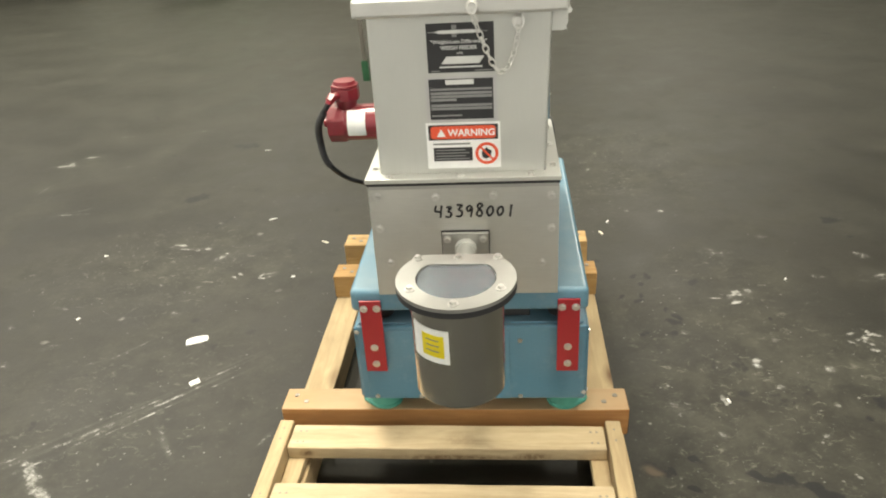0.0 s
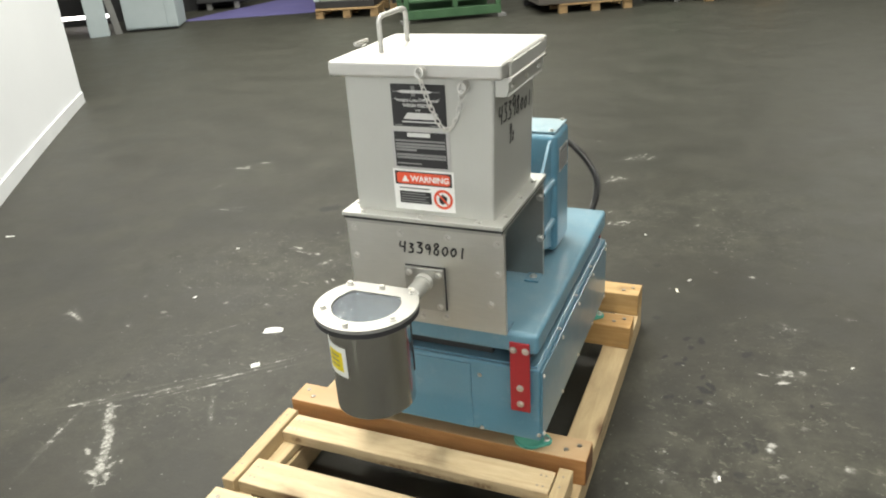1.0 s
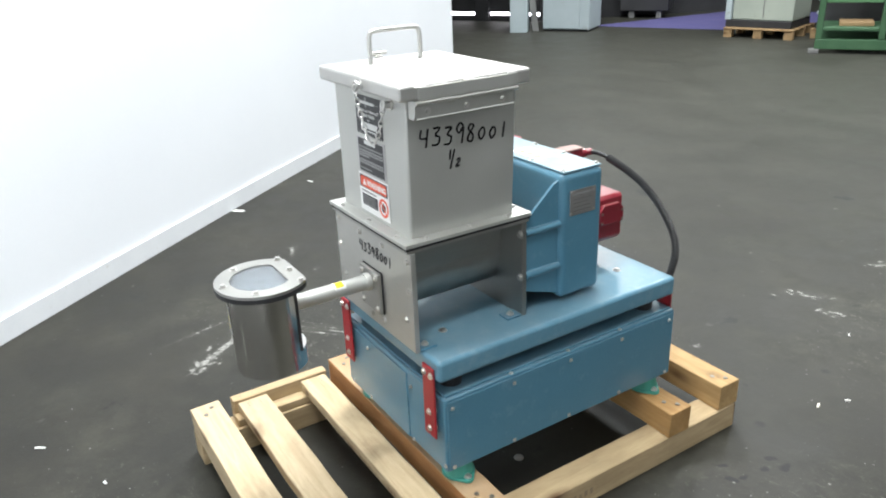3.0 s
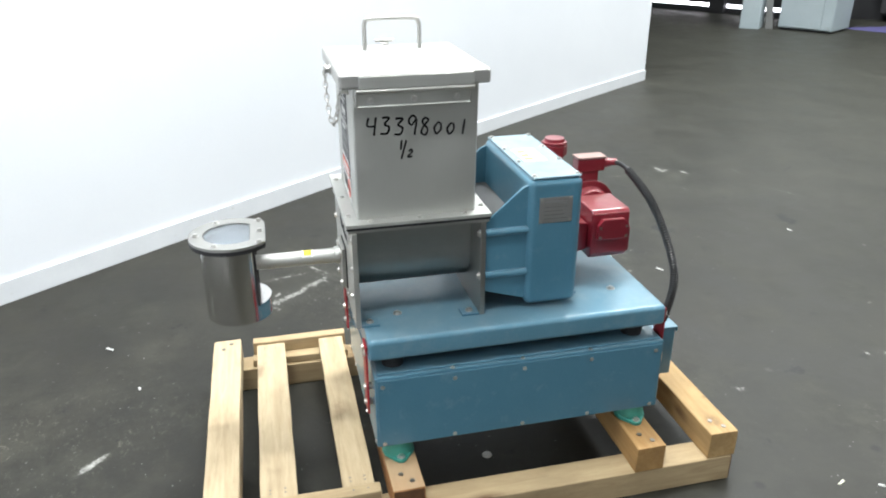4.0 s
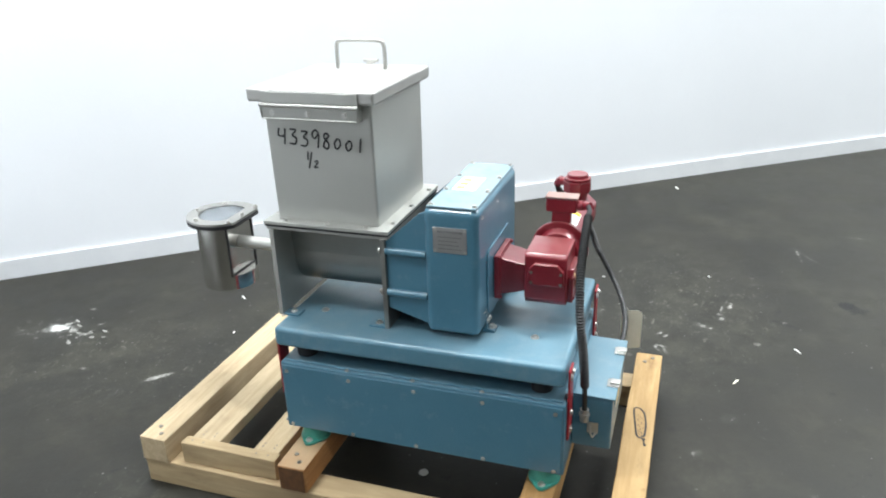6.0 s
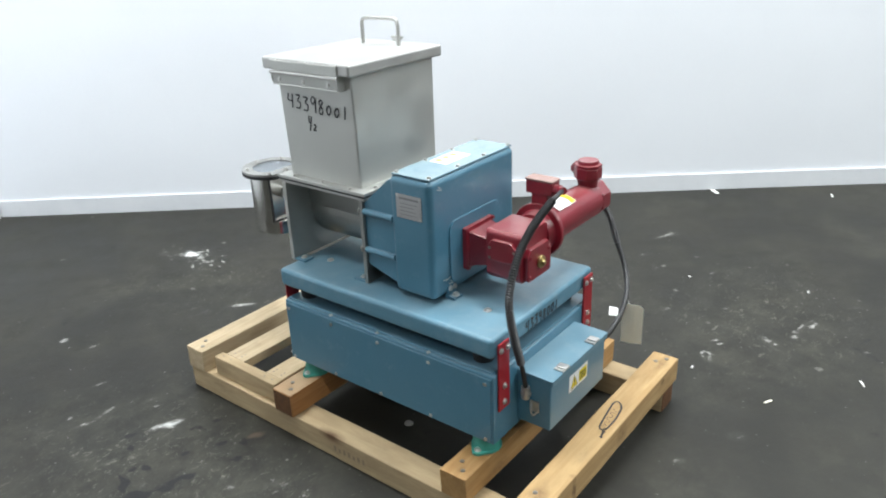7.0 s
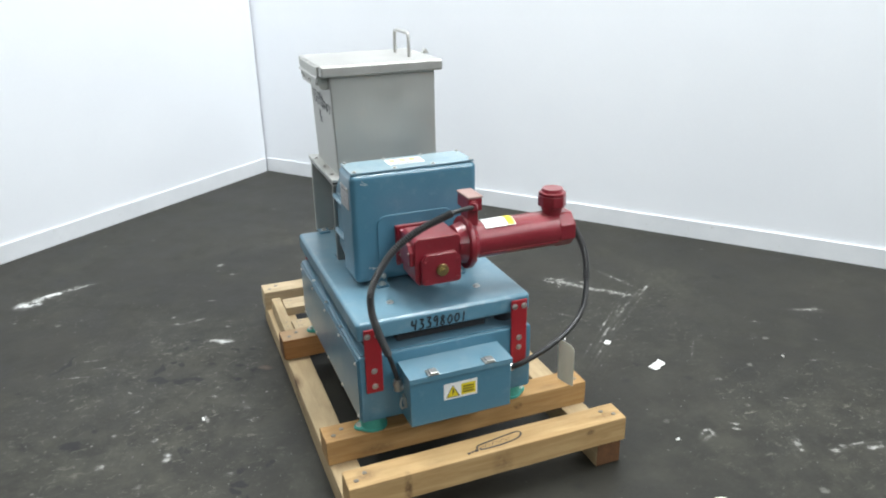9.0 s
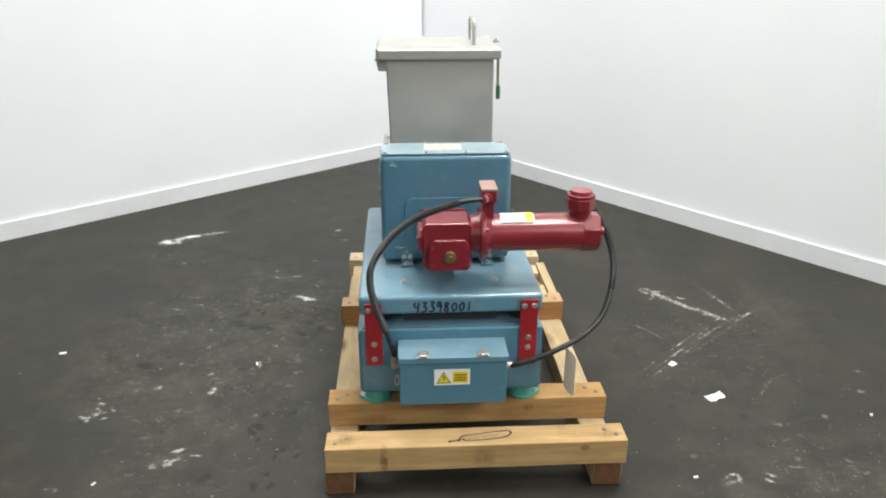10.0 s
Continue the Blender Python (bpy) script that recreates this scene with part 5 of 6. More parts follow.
link.to_mesh(link_mesh)
link.free()
link_mesh.materials.append(M_BOLT)
for k, p in enumerate(spots):
    d = (spots[min(k + 1, len(spots) - 1)] - spots[max(k - 1, 0)]).normalized()
    ob = new("chain_link", link_mesh)
    ob.parent = lid
    ob.matrix_basis = Matrix.Translation(p - PLACE[lid]) @ d.to_track_quat("Z", "Y").to_matrix().to_4x4() @ pose(0, 0, 0, 0, 0, 90 * (k % 2) + 20)

# gear housing and its support
housing = part("gear_housing", bm_box(-0.298, 0.131, 1.820, 1.972, 0.582, 0.9485, 0.019, 5), M_BLUE, feeder, "tall blue gear housing")
cover = part("housing_cover", bm_box(-0.291, 0.125, 1.829, 1.966, 0.9487, 0.9540, 0.002), M_COVER, housing)
bolts(cover, [(x, y, 0.954) for x in (0.112, -0.02, -0.15, -0.280) for y in (1.838, 1.957)], (0, 0, 1), 0.0055, 0.005)
st = part("sticker", bm_box(-0.137, -0.016, 1.855, 1.920, 0.9542, 0.9548), M_WHITE, housing, "white warning sticker")
for x in (-0.118, -0.084, -0.050):
    part("print", bm_box(x, x + 0.022, 1.862, 1.887, 0.9549, 0.9552), M_PEACH, st)
for k in range(3):
    part("text_bar", bm_box(-0.128, -0.026, 1.899 + k * 0.006, 1.902 + k * 0.006, 0.9549, 0.9552), M_GREY, st)
np_ = part("name_plate", bm_box(0.1312, 0.1325, 1.848, 1.941, 0.827, 0.899, 0.0004), M_PLATE, housing, "engraved grey name plate")
bolts(np_, [(0.1325, y, z) for y in (1.853, 1.936) for z in (0.832, 0.894)], (1, 0, 0), 0.003, 0.002, name="rivet")
part("text_bar", bm_box(0.1326, 0.1329, 1.860, 1.930, 0.884, 0.890), M_GREY, np_)
for k in range(4):
    part("text_bar", bm_box(0.1326, 0.1329, 1.862, 1.926 - 0.006 * (k % 3), 0.838 + k * 0.011, 0.8398 + k * 0.011), M_GREY, np_)
for x0, z0, x1, z1 in ((0.094, 0.927, 0.076, 0.915), (0.099, 0.919, 0.078, 0.913), (0.086, 0.635, 0.062, 0.631), (0.073, 0.628, 0.040, 0.637), (0.059, 0.614, 0.029, 0.611), (0.050, 0.620, 0.034, 0.617)):
    part("paint_scratch", bm_prism([(x0, z0 - 0.0012), (x1, z1 - 0.0007), (x1, z1 + 0.0007), (x0, z0 + 0.0014)], 1, 1.9721, 1.9726), M_PALE, housing, "pale scratch in the paint")
boss_pts = []
for bx, bz, a0 in ((0.020, 0.775, 0), (-0.175, 0.775, 90), (-0.175, 0.640, 180), (0.020, 0.640, 270)):
    boss_pts += [(bx + 0.032 * math.cos(radians(a0 + 15 * k)), bz + 0.032 * math.sin(radians(a0 + 15 * k))) for k in range(7)]
part("boss", bm_prism(boss_pts, 1, 1.9722, 1.977, 0.002), M_BLUE, housing)
for x in (0.048, -0.222):
    cl = part("hold_down", bm_prism([(1.965, 0.5685), (1.998, 0.5685), (1.998, 0.575), (1.976, 0.580), (1.976, 0.608), (1.9725, 0.608), (1.9725, 0.582), (1.965, 0.582)], 0, x - 0.02, x + 0.02), M_BLUE, feeder)
    bolts(cl, [(x, 1.987, 0.577)], (0, 0, 1), 0.009, 0.008)
    bolts(cl, [(x - 0.010, 1.976, 0.600), (x + 0.010, 1.976, 0.600)], (0, 1, 0), 0.006, 0.006)
for x0, x1, xt in ((0.108, 0.116, 0.121), (-0.284, -0.276, -0.289)):
    gus = part("support_plate", bm_prism([(1.7045, 0.636), (1.8215, 0.600), (1.8215, 0.932), (1.805, 0.925), (1.7045, 0.836)], 0, x0, x1, 0.001), M_BLUE, feeder)
    for z in (0.809, 0.685):
        part("stay", bm_cyl((xt - 0.002, 1.7042, z), (xt - 0.002, 1.8216, z), 0.0105, seg=18), M_BLUE, gus)
        bolts(gus, [(xt - 0.002, 1.6898, z)], (0, -1, 0), 0.008, 0.008)
part("screw_housing", bm_cyl((CX, 1.7042, 0.70), (CX, 1.8216, 0.70), 0.088, seg=40), M_PANEL, feeder)
wave = [(1.7045 + 0.117 * k / 76, 0.812 + 0.0018 * math.cos(math.pi * k / 2)) for k in range(77)]
part("ribbed_guard", bm_prism(wave + [(1.8215, 0.806), (1.7045, 0.806)], 0, -0.2755, 0.1075), M_RIBBED, feeder, "grey ribbed sheet guard")

# geared motor
MY, MZ = 2.132, 0.740
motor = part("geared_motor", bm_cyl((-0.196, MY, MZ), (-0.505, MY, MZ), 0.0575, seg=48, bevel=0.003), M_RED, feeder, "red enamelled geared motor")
bm = bmesh.new()
q0 = [bm.verts.new((x, 1.9782, z)) for x, z in ((-0.146, 0.640), (-0.004, 0.640), (-0.004, 0.772), (-0.146, 0.772))]
q1 = [bm.verts.new((x, 1.994, z)) for x, z in ((-0.146, 0.640), (-0.004, 0.640), (-0.004, 0.772), (-0.146, 0.772))]
q2 = [bm.verts.new((x, 2.064, z)) for x, z in ((-0.128, 0.664), (-0.026, 0.664), (-0.026, 0.746), (-0.128, 0.746))]
bm.faces.new(q0)
bm.faces.new(q2)
q1b = [bm.verts.new((x, 1.9942, z)) for x, z in ((-0.134, 0.650), (-0.016, 0.650), (-0.016, 0.760), (-0.134, 0.760))]
for a, b in ((q0, q1), (q1, q1b), (q1b, q2)):
    for k in range(4):
        bm.faces.new((a[k], a[(k + 1) % 4], b[(k + 1) % 4], b[k]))
bmesh.ops.recalc_face_normals(bm, faces=bm.faces)
bmesh.ops.bevel(bm, geom=bm.edges[:], offset=0.003, segments=2, profile=0.5, affect="EDGES")
neck = part("gear_neck", bm, M_RED, motor)
bolts(neck, [(x, 1.994, z) for x in (-0.1405, -0.0095) for z in (0.6455, 0.7665)], (0, 1, 0), 0.005, 0.006, M_RED)
part("worm_gearbox", bm_prism([(-0.150, 0.656), (-0.138, 0.640), (-0.012, 0.640), (0.000, 0.656), (0.000, 0.782), (-0.010, 0.792), (-0.140, 0.792), (-0.150, 0.782)], 1, 2.066, 2.184, 0.004), M_RED, motor)
part("side_cover", bm_prism([(2.080, 0.704), (2.178, 0.704), (2.178, 0.748), (2.160, 0.768), (2.096, 0.768), (2.080, 0.750)], 0, -0.001, 0.014, 0.003), M_RED, motor)
bolts(motor, [(0.0145, y, z) for y in (2.088, 2.170) for z in (0.713, 0.743)], (1, 0, 0), 0.0032, 0.003, M_SCREW)
ec = part("end_cover", bm_prism([(-0.145, 0.650), (-0.137, 0.643), (-0.025, 0.643), (-0.017, 0.650), (-0.017, 0.722), (-0.034, 0.742), (-0.128, 0.742), (-0.145, 0.722)], 1, 2.183, 2.199, 0.003), M_RED, motor)
part("shaft_plug", bm_cyl((-0.082, 2.1985, 0.690), (-0.082, 2.208, 0.690), 0.0190, seg=24, bevel=0.002), M_BRASS, ec, "brass shaft plug")
bolts(ec, [(-0.082, 2.208, 0.690)], (0, 1, 0), 0.0085, 0.008, M_BRASS, name="shaft_nut")
bolts(ec, [(x, 2.199, z) for x in (-0.132, -0.030) for z in (0.657, 0.716)], (0, 1, 0), 0.005, 0.004, M_RED)
part("adapter", join(bm_cyl((-0.148, MY, MZ), (-0.176, MY, MZ), 0.058, 0.066, 40), bm_cyl((-0.176, MY, MZ), (-0.192, MY, MZ), 0.084, seg=48, bevel=0.003), bm_cyl((-0.192, MY, MZ), (-0.212, MY, MZ), 0.078, 0.060, seg=48)), M_RED, motor)
bolts(motor, [(-0.192, MY + 0.074 * math.cos(a), MZ + 0.074 * math.sin(a)) for a in (0.5, 1.6, 2.7, 3.7, 4.7, 5.7)], (-1, 0, 0), 0.006, 0.007, M_RED)
for a in (-0.55, 1.9, 3.7):
    part("body_rib", bm_box(-0.490, -0.215, MY + 0.0568 * math.cos(a) - 0.003, MY + 0.0568 * math.cos(a) + 0.003, MZ + 0.0568 * math.sin(a) - 0.003, MZ + 0.0568 * math.sin(a) + 0.003, 0.001), M_RED, motor)
part("end_bell", bm_prism([(MY + 0.0625 * math.cos(a), MZ + 0.0625 * math.sin(a)) for a in [math.pi / 8 + k * math.pi / 4 for k in range(8)]], 0, -0.552, -0.496, 0.004), M_RED, motor)
part("fan_nub", bm_cyl((-0.552, MY, MZ), (-0.572, MY, MZ), 0.0135, seg=18, bevel=0.002), M_RED, motor)
jb = part("terminal_box", join(bm_box(-0.225, -0.179, 2.088, 2.178, 0.852, 0.893, 0.004), bm_box(-0.219, -0.184, 2.105, 2.160, 0.798, 0.853, 0.003)), M_RED, motor)
part("terminal_lid", bm_box(-0.227, -0.177, 2.086, 2.180, 0.8932, 0.8990, 0.002), M_DUSTY, jb)
part("gland", join(bm_cyl((-0.196, 2.1775, 0.872), (-0.190, 2.198, 0.876), 0.0145, seg=18), bm_cyl((-0.190, 2.198, 0.876), (-0.178, 2.216, 0.879), 0.0115, seg=18)), M_RED, jb)
octo = [(0.046 * math.cos(a), 0.046 * math.sin(a)) for a in [math.pi / 8 + k * math.pi / 4 for k in range(8)]]
cap = part("encoder_box", join(bm_cyl((-0.492, MY, 0.790), (-0.492, MY, 0.825), 0.031, 0.036, 28), bm_prism([(-0.492 + u, MY + v) for u, v in octo], 2, 0.818, 0.855, 0.003)), M_RED, motor)
part("encoder_lid", join(bm_prism([(-0.492 + u * 0.98, MY + v * 0.98) for u, v in octo], 2, 0.8555, 0.866, 0.003), bm_cyl((-0.492, MY, 0.866), (-0.492, MY, 0.8775), 0.036, 0.033, 28)), M_RED, cap)
part("gland", join(bm_cyl((-0.508, MY - 0.030, 0.838), (-0.521, MY - 0.054, 0.838), 0.0125, seg=18), bm_cyl((-0.521, MY - 0.054, 0.8450), (-0.530, MY - 0.070, 0.8310), 0.0145, seg=6), bm_cyl((-0.527, MY - 0.064, 0.838), (-0.534, MY - 0.075, 0.822), 0.0112, seg=18)), M_RED, cap)


def motor_patch(a0, a1, x0, x1, r, mat, name, parent, label=""):
    bm = arc_patch(0, 0, r, a0, a1, x0, x1)
    bmesh.ops.transform(bm, matrix=Matrix.Translation((0, MY, MZ)) @ Matrix.Rotation(radians(90), 4, "Y"), verts=bm.verts)
    return part(name, bm, mat, parent, label)


motor_patch(306, 386, -0.486, -0.428, 0.0612, M_WHITE, "sticker", motor, "white motor sticker")
ms = motor_patch(232, 296, -0.345, -0.240, 0.0612, M_WHITE, "rating_label", motor, "white and yellow rating label")
motor_patch(234, 285, -0.342, -0.318, 0.0620, M_YELLOW, "print", ms)

# control box on the back of the base
box = part("control_box", bm_box(-0.252, 0.080, 2.2265, 2.336, 0.249, 0.413, 0.004), M_BLUE, feeder, "blue enamelled control box with toggle clips")
part("box_lid", bm_prism([(2.2268, 0.4132), (2.3395, 0.4132), (2.3395, 0.401), (2.3425, 0.401), (2.3425, 0.4185), (2.2268, 0.4215)], 0, -0.2545, 0.0825, 0.001), M_TABLE, box)
for x in (0.006, -0.178):
    tc = part("toggle_clip", join(bm_box(x - 0.018, x + 0.018, 2.312, 2.345, 0.4205, 0.4245, 0.001), bm_box(x - 0.012, x + 0.012, 2.318, 2.347, 0.4247, 0.431, 0.002)), M_BOLT, box, "plated toggle clip")
lab = part("warning_label", bm_box(-0.137, -0.027, 2.3362, 2.3370, 0.32, 0.375), M_WHITE, box, "white and yellow electrical warning label")
part("triangle", bm_prism([(-0.037, 0.328), (-0.075, 0.328), (-0.056, 0.363)], 1, 2.3371, 2.3375), M_YELLOW, lab)
part("triangle_edge", bm_prism([(-0.033, 0.3255), (-0.079, 0.3255), (-0.056, 0.3675)], 1, 2.33705, 2.3372), M_INK, lab)
part("bolt_mark", bm_prism([(-0.058, 0.354), (-0.053, 0.354), (-0.056, 0.343), (-0.052, 0.343), (-0.058, 0.331), (-0.056, 0.34), (-0.060, 0.34)], 1, 2.3376, 2.3379), M_INK, lab)
part("field", bm_box(-0.131, -0.084, 2.3371, 2.3375, 0.327, 0.366), M_YELLOW, lab)
for k in range(3):
    part("text_bar", bm_box(-0.126, -0.089, 2.3376, 2.3379, 0.335 + k * 0.009, 0.339 + k * 0.009), M_INK, lab)
part("side_latch", join(bm_box(0.0802, 0.084, 2.27, 2.30, 0.299, 0.334, 0.001), bm_sweep(smooth_line([(0.086, 2.278, 0.327), (0.094, 2.280, 0.309), (0.092, 2.286, 0.293), (0.086, 2.294, 0.301)], 5), 0.0028, 8)), M_BOLT, box, "plated side latch")
part("side_latch", bm_box(-0.256, -0.2522, 2.27, 2.30, 0.309, 0.334, 0.001), M_BOLT, box)
part("gland", join(bm_cyl((0.0805, 2.262, 0.354), (0.094, 2.262, 0.354), 0.012, seg=16), bm_cyl((0.094, 2.262, 0.344), (0.094, 2.262, 0.381), 0.0125, seg=16), bm_cyl((0.094, 2.262, 0.361), (0.094, 2.262, 0.37), 0.0155, seg=6)), M_BOLT, box, "plated cable gland")
part("gland", bm_cyl((-0.2525, 2.300, 0.361), (-0.275, 2.302, 0.363), 0.0125, seg=16), M_BOLT, box, "plated cable gland")

CABLE_A = [(-0.182, 2.210, 0.878), (-0.140, 2.219, 0.878), (-0.085, 2.222, 0.866), (0.018, 2.228, 0.829), (0.094, 2.234, 0.775), (0.152, 2.245, 0.694), (0.162, 2.256, 0.625), (0.143, 2.261, 0.541), (0.116, 2.262, 0.462), (0.094, 2.262, 0.381)]
CABLE_B = [(-0.532, MY - 0.072, 0.825), (-0.552, 2.062, 0.798), (-0.582, 2.092, 0.745), (-0.601, 2.158, 0.665), (-0.596, 2.195, 0.582), (-0.556, 2.252, 0.503), (-0.485, 2.296, 0.455), (-0.391, 2.322, 0.418), (-0.310, 2.322, 0.385), (-0.268, 2.306, 0.363)]
line_a = smooth_line(CABLE_A, 14)
line_b = smooth_line(CABLE_B, 14)
part("cable", bm_sweep(resample(line_a, 0.008), 0.0072, 14), M_HOSE, feeder, "black power cable")
part("conduit", bm_sweep(resample([p for p in line_a if 0.47 < p.z < 0.873], 0.0036), 0.0092, 12, 0.0032), M_CONDUIT, feeder, "black ribbed cable conduit")
part("cable", bm_sweep(resample(line_b, 0.008), 0.0088, 14), M_HOSE, feeder, "black power cable")
part("conduit", bm_sweep(resample([p for p in line_b if 0.56 < p.z < 0.80], 0.0036), 0.0094, 12, 0.0028), M_CONDUIT, feeder, "black ribbed cable conduit")

# tag tied to the rear cable
tag = thing("shipping_tag", (-0.445, 2.333, 0.285), "blank manila card tag hanging from the black cable", "tag")
bm = bmesh.new()
cols = []
for k in range(6):
    s = k / 5
    x, y = -0.4375 - 0.018 * s + 0.004 * math.sin(3.1 * s), 2.306 + 0.066 * s
    top_z = 0.430 - (0.012 if k in (0, 5) else 0.0)
    cols.append([bm.verts.new((x + dx, y + dy, z)) for dx, dy, z in ((0, 0, 0.286), (0, 0, top_z), (0.0009, 0.0002, top_z), (0.0009, 0.0002, 0.286))])
for a, b in zip(cols, cols[1:]):
    for k in range(4):
        bm.faces.new((a[k], a[(k + 1) % 4], b[(k + 1) % 4], b[k]))
bm.faces.new(cols[0])
bm.faces.new(cols[-1])
bmesh.ops.recalc_face_normals(bm, faces=bm.faces)
part("card", bm, M_CARD, tag)
part("tie_wire", bm_sweep(smooth_line([(-0.440, 2.334, 0.424), (-0.452, 2.318, 0.434), (-0.462, 2.302, 0.443), (-0.468, 2.292, 0.436)], 5), 0.0009, 6), M_BOLT, tag)


# ---- litter on the floor ----
def scrap(x, y, length, width, turn, label, mat, seed, lift=0.004):
    """A small crumpled piece with thickness, lying on the floor."""
    rnd = random.Random(seed)
    bm = bmesh.new()
    nx, ny = 5, 3
    m = pose(x, y, 0, 0, 0, turn)
    grid = []
    for layer in (0, 1):
        rows = []
        for i in range(nx):
            rows.append([bm.verts.new(m @ Vector(((i / (nx - 1) - 0.5) * length + rnd.uniform(-0.08, 0.08) * width, (j / (ny - 1) - 0.5) * width + rnd.uniform(-0.12, 0.12) * width, 0.0004 + (0.0 if layer == 0 else 0.0012 + rnd.random() * lift)))) for j in range(ny)])
        grid.append(rows)
    for layer in (0, 1):
        for i in range(nx - 1):
            for j in range(ny - 1):
                bm.faces.new((grid[layer][i][j], grid[layer][i + 1][j], grid[layer][i + 1][j + 1], grid[layer][i][j + 1]))
    rim = [(i, 0) for i in range(nx)] + [(nx - 1, j) for j in range(1, ny)] + [(i, ny - 1) for i in range(nx - 2, -1, -1)] + [(0, j) for j in range(ny - 2, 0, -1)]
    for (i, j), (k, l) in zip(rim, rim[1:] + rim[:1]):
        bm.faces.new((grid[0][i][j], grid[0][k][l], grid[1][k][l], grid[1][i][j]))
    bmesh.ops.recalc_face_normals(bm, faces=bm.faces)
    whole("paper_scrap" if mat is M_PAPER else "wood_chip", bm, mat, label, "litter", "litter on the floor", smooth=False)


WHITE_BIT, CHIP = "small crumpled white paper scrap on the concrete floor", "small pale wood splinter on the concrete floor"
LITTER_NEAR = [
    (-1.100, 1.976, 0.075, 0.036, 25, 0), (-1.020, 1.735, 0.034, 0.022, 40, 0), (-1.092, 2.964, 0.040, 0.007, 30, 0), (-0.790, 2.720, 0.034, 0.007, -30, 1),
    (0.413, 2.760, 0.027, 0.007, 110, 1), (0.453, 2.870, 0.019, 0.006, 60, 0), (-0.939, 0.469, 0.037, 0.007, 55, 0), (1.478, 1.518, 0.026, 0.014, 10, 0),
    (0.66, 1.645, 0.021, 0.007, 100, 0), (1.05, 2.35, 0.015, 0.006, 60, 0), (-0.62, 0.62, 0.016, 0.007, 15, 0), (0.20, 3.30, 0.016, 0.006, 130, 0)]
LITTER_BY_WALL = [
    (-2.868, 1.803, 0.076, 0.024, 45, 0), (-3.152, 2.412, 0.048, 0.011, 20, 0), (-1.380, 3.900, 0.032, 0.008, 15, 0),
    (-0.860, 2.420, 0.015, 0.008, 0, 0), (-1.620, 2.120, 0.015, 0.007, 70, 0), (-1.75, 2.62, 0.018, 0.007, 20, 0)]
for k, (x, y, l, w, turn, kind) in enumerate(LITTER_NEAR + LITTER_BY_WALL):
    scrap(x, y, l, w, turn, CHIP if kind else WHITE_BIT, M_CARD if kind else M_PAPER, 100 + k)
for x, y in ((0.034, 1.751),):
    ob = whole("floor_anchor", bm_cyl((x, y, 0.0003), (x, y, 0.004), 0.016, 0.014, 20), M_BOLT, "flat steel anchor disc set on the floor", "anchor")
    bolts(ob, [(x, y, 0.004)], (0, 0, 1), 0.005, 0.003)

# ---- far side of the shed ----
M_FGREEN = surface("green_machine_paint", (0.040, 0.105, 0.050), (0.062, 0.145, 0.070), 4.0, (0.4, 0.6), dirt=(0.06, 0.09, 0.05))
M_LGREEN = surface("light_green_paint", (0.075, 0.185, 0.085), (0.105, 0.235, 0.115), 4.0, (0.4, 0.6))
M_BEIGE = surface("grey_green_cabinet_paint", (0.36, 0.40, 0.35), (0.42, 0.46, 0.40), 3.0, (0.4, 0.6), dirt=(0.25, 0.26, 0.22))
M_PALEBLUE = surface("pale_blue_grey_paint", (0.40, 0.47, 0.50), (0.47, 0.54, 0.57), 2.0, (0.45, 0.6), dirt=(0.30, 0.30, 0.28))
M_BROWN = surface("dull_brown_paint", (0.062, 0.042, 0.031), (0.088, 0.060, 0.044), 3.0, (0.5, 0.7))
M_VIOLET = surface("violet_lit_floor", (0.115, 0.105, 0.27), (0.15, 0.14, 0.33), 2.5, (0.45, 0.65), dirt=(0.09, 0.09, 0.14))
M_SLATE = surface("grey_base_paint", (0.15, 0.15, 0.148), (0.21, 0.21, 0.205), 4.0, (0.5, 0.7))
M_UMBER = surface("brown_grey_base_paint", (0.095, 0.085, 0.075), (0.14, 0.125, 0.112), 4.0, (0.5, 0.7))
M_OLDPINE = timber("weathered_pallet_wood", (0.46, 0.31, 0.16), (0.36, 0.23, 0.11), 0)
M_TAN = surface("tan_cardboard", (0.46, 0.27, 0.11), (0.52, 0.31, 0.13), 5.0, (0.7, 0.85))


class Bay:
    """A frame with x along the front from a to b, y going back and z up."""
    def __init__(self, a, b, name, label, category, group=""):
        a, b = Vector((*a, 0)), Vector((*b, 0))
        self.width = (b - a).length
        self.ob = new(name)
        self.ob.empty_display_size = 0.1
        self.ob.matrix_basis = Matrix.Translation(a) @ Matrix.Rotation(math.atan2(b.y - a.y, b.x - a.x), 4, "Z")
        PLACE[self.ob] = Vector((0, 0, 0))
        tagged(self.ob, label, category, group)

    def box(self, name, x0, x1, y0, y1, z0, z1, mat, bevel=0.008, parent=None, label=""):
        return part(name, bm_box(x0, x1, y0, y1, z0, z1, bevel), mat, parent or self.ob, label)


def skid(a, b, depth, mat, deck, label):
    s = Bay(a, b, "wooden_pallet", label, "pallet", "pallets across the floor")
    w = s.width
    for y in (0.02, depth / 2, depth - 0.08):
        for x in (0.0, w / 2 - 0.06, w - 0.12):
            s.box("block", x, x + 0.12, y, y + 0.08, 0.0, deck - 0.022, mat, 0.003)
    n = max(4, int(depth / 0.17))
    for k in range(n):
        y = k * (depth - 0.11) / (n - 1)
        s.box("board", 0.0, w, y, y + 0.11, deck - 0.0215, deck, mat, 0.003)
    return s


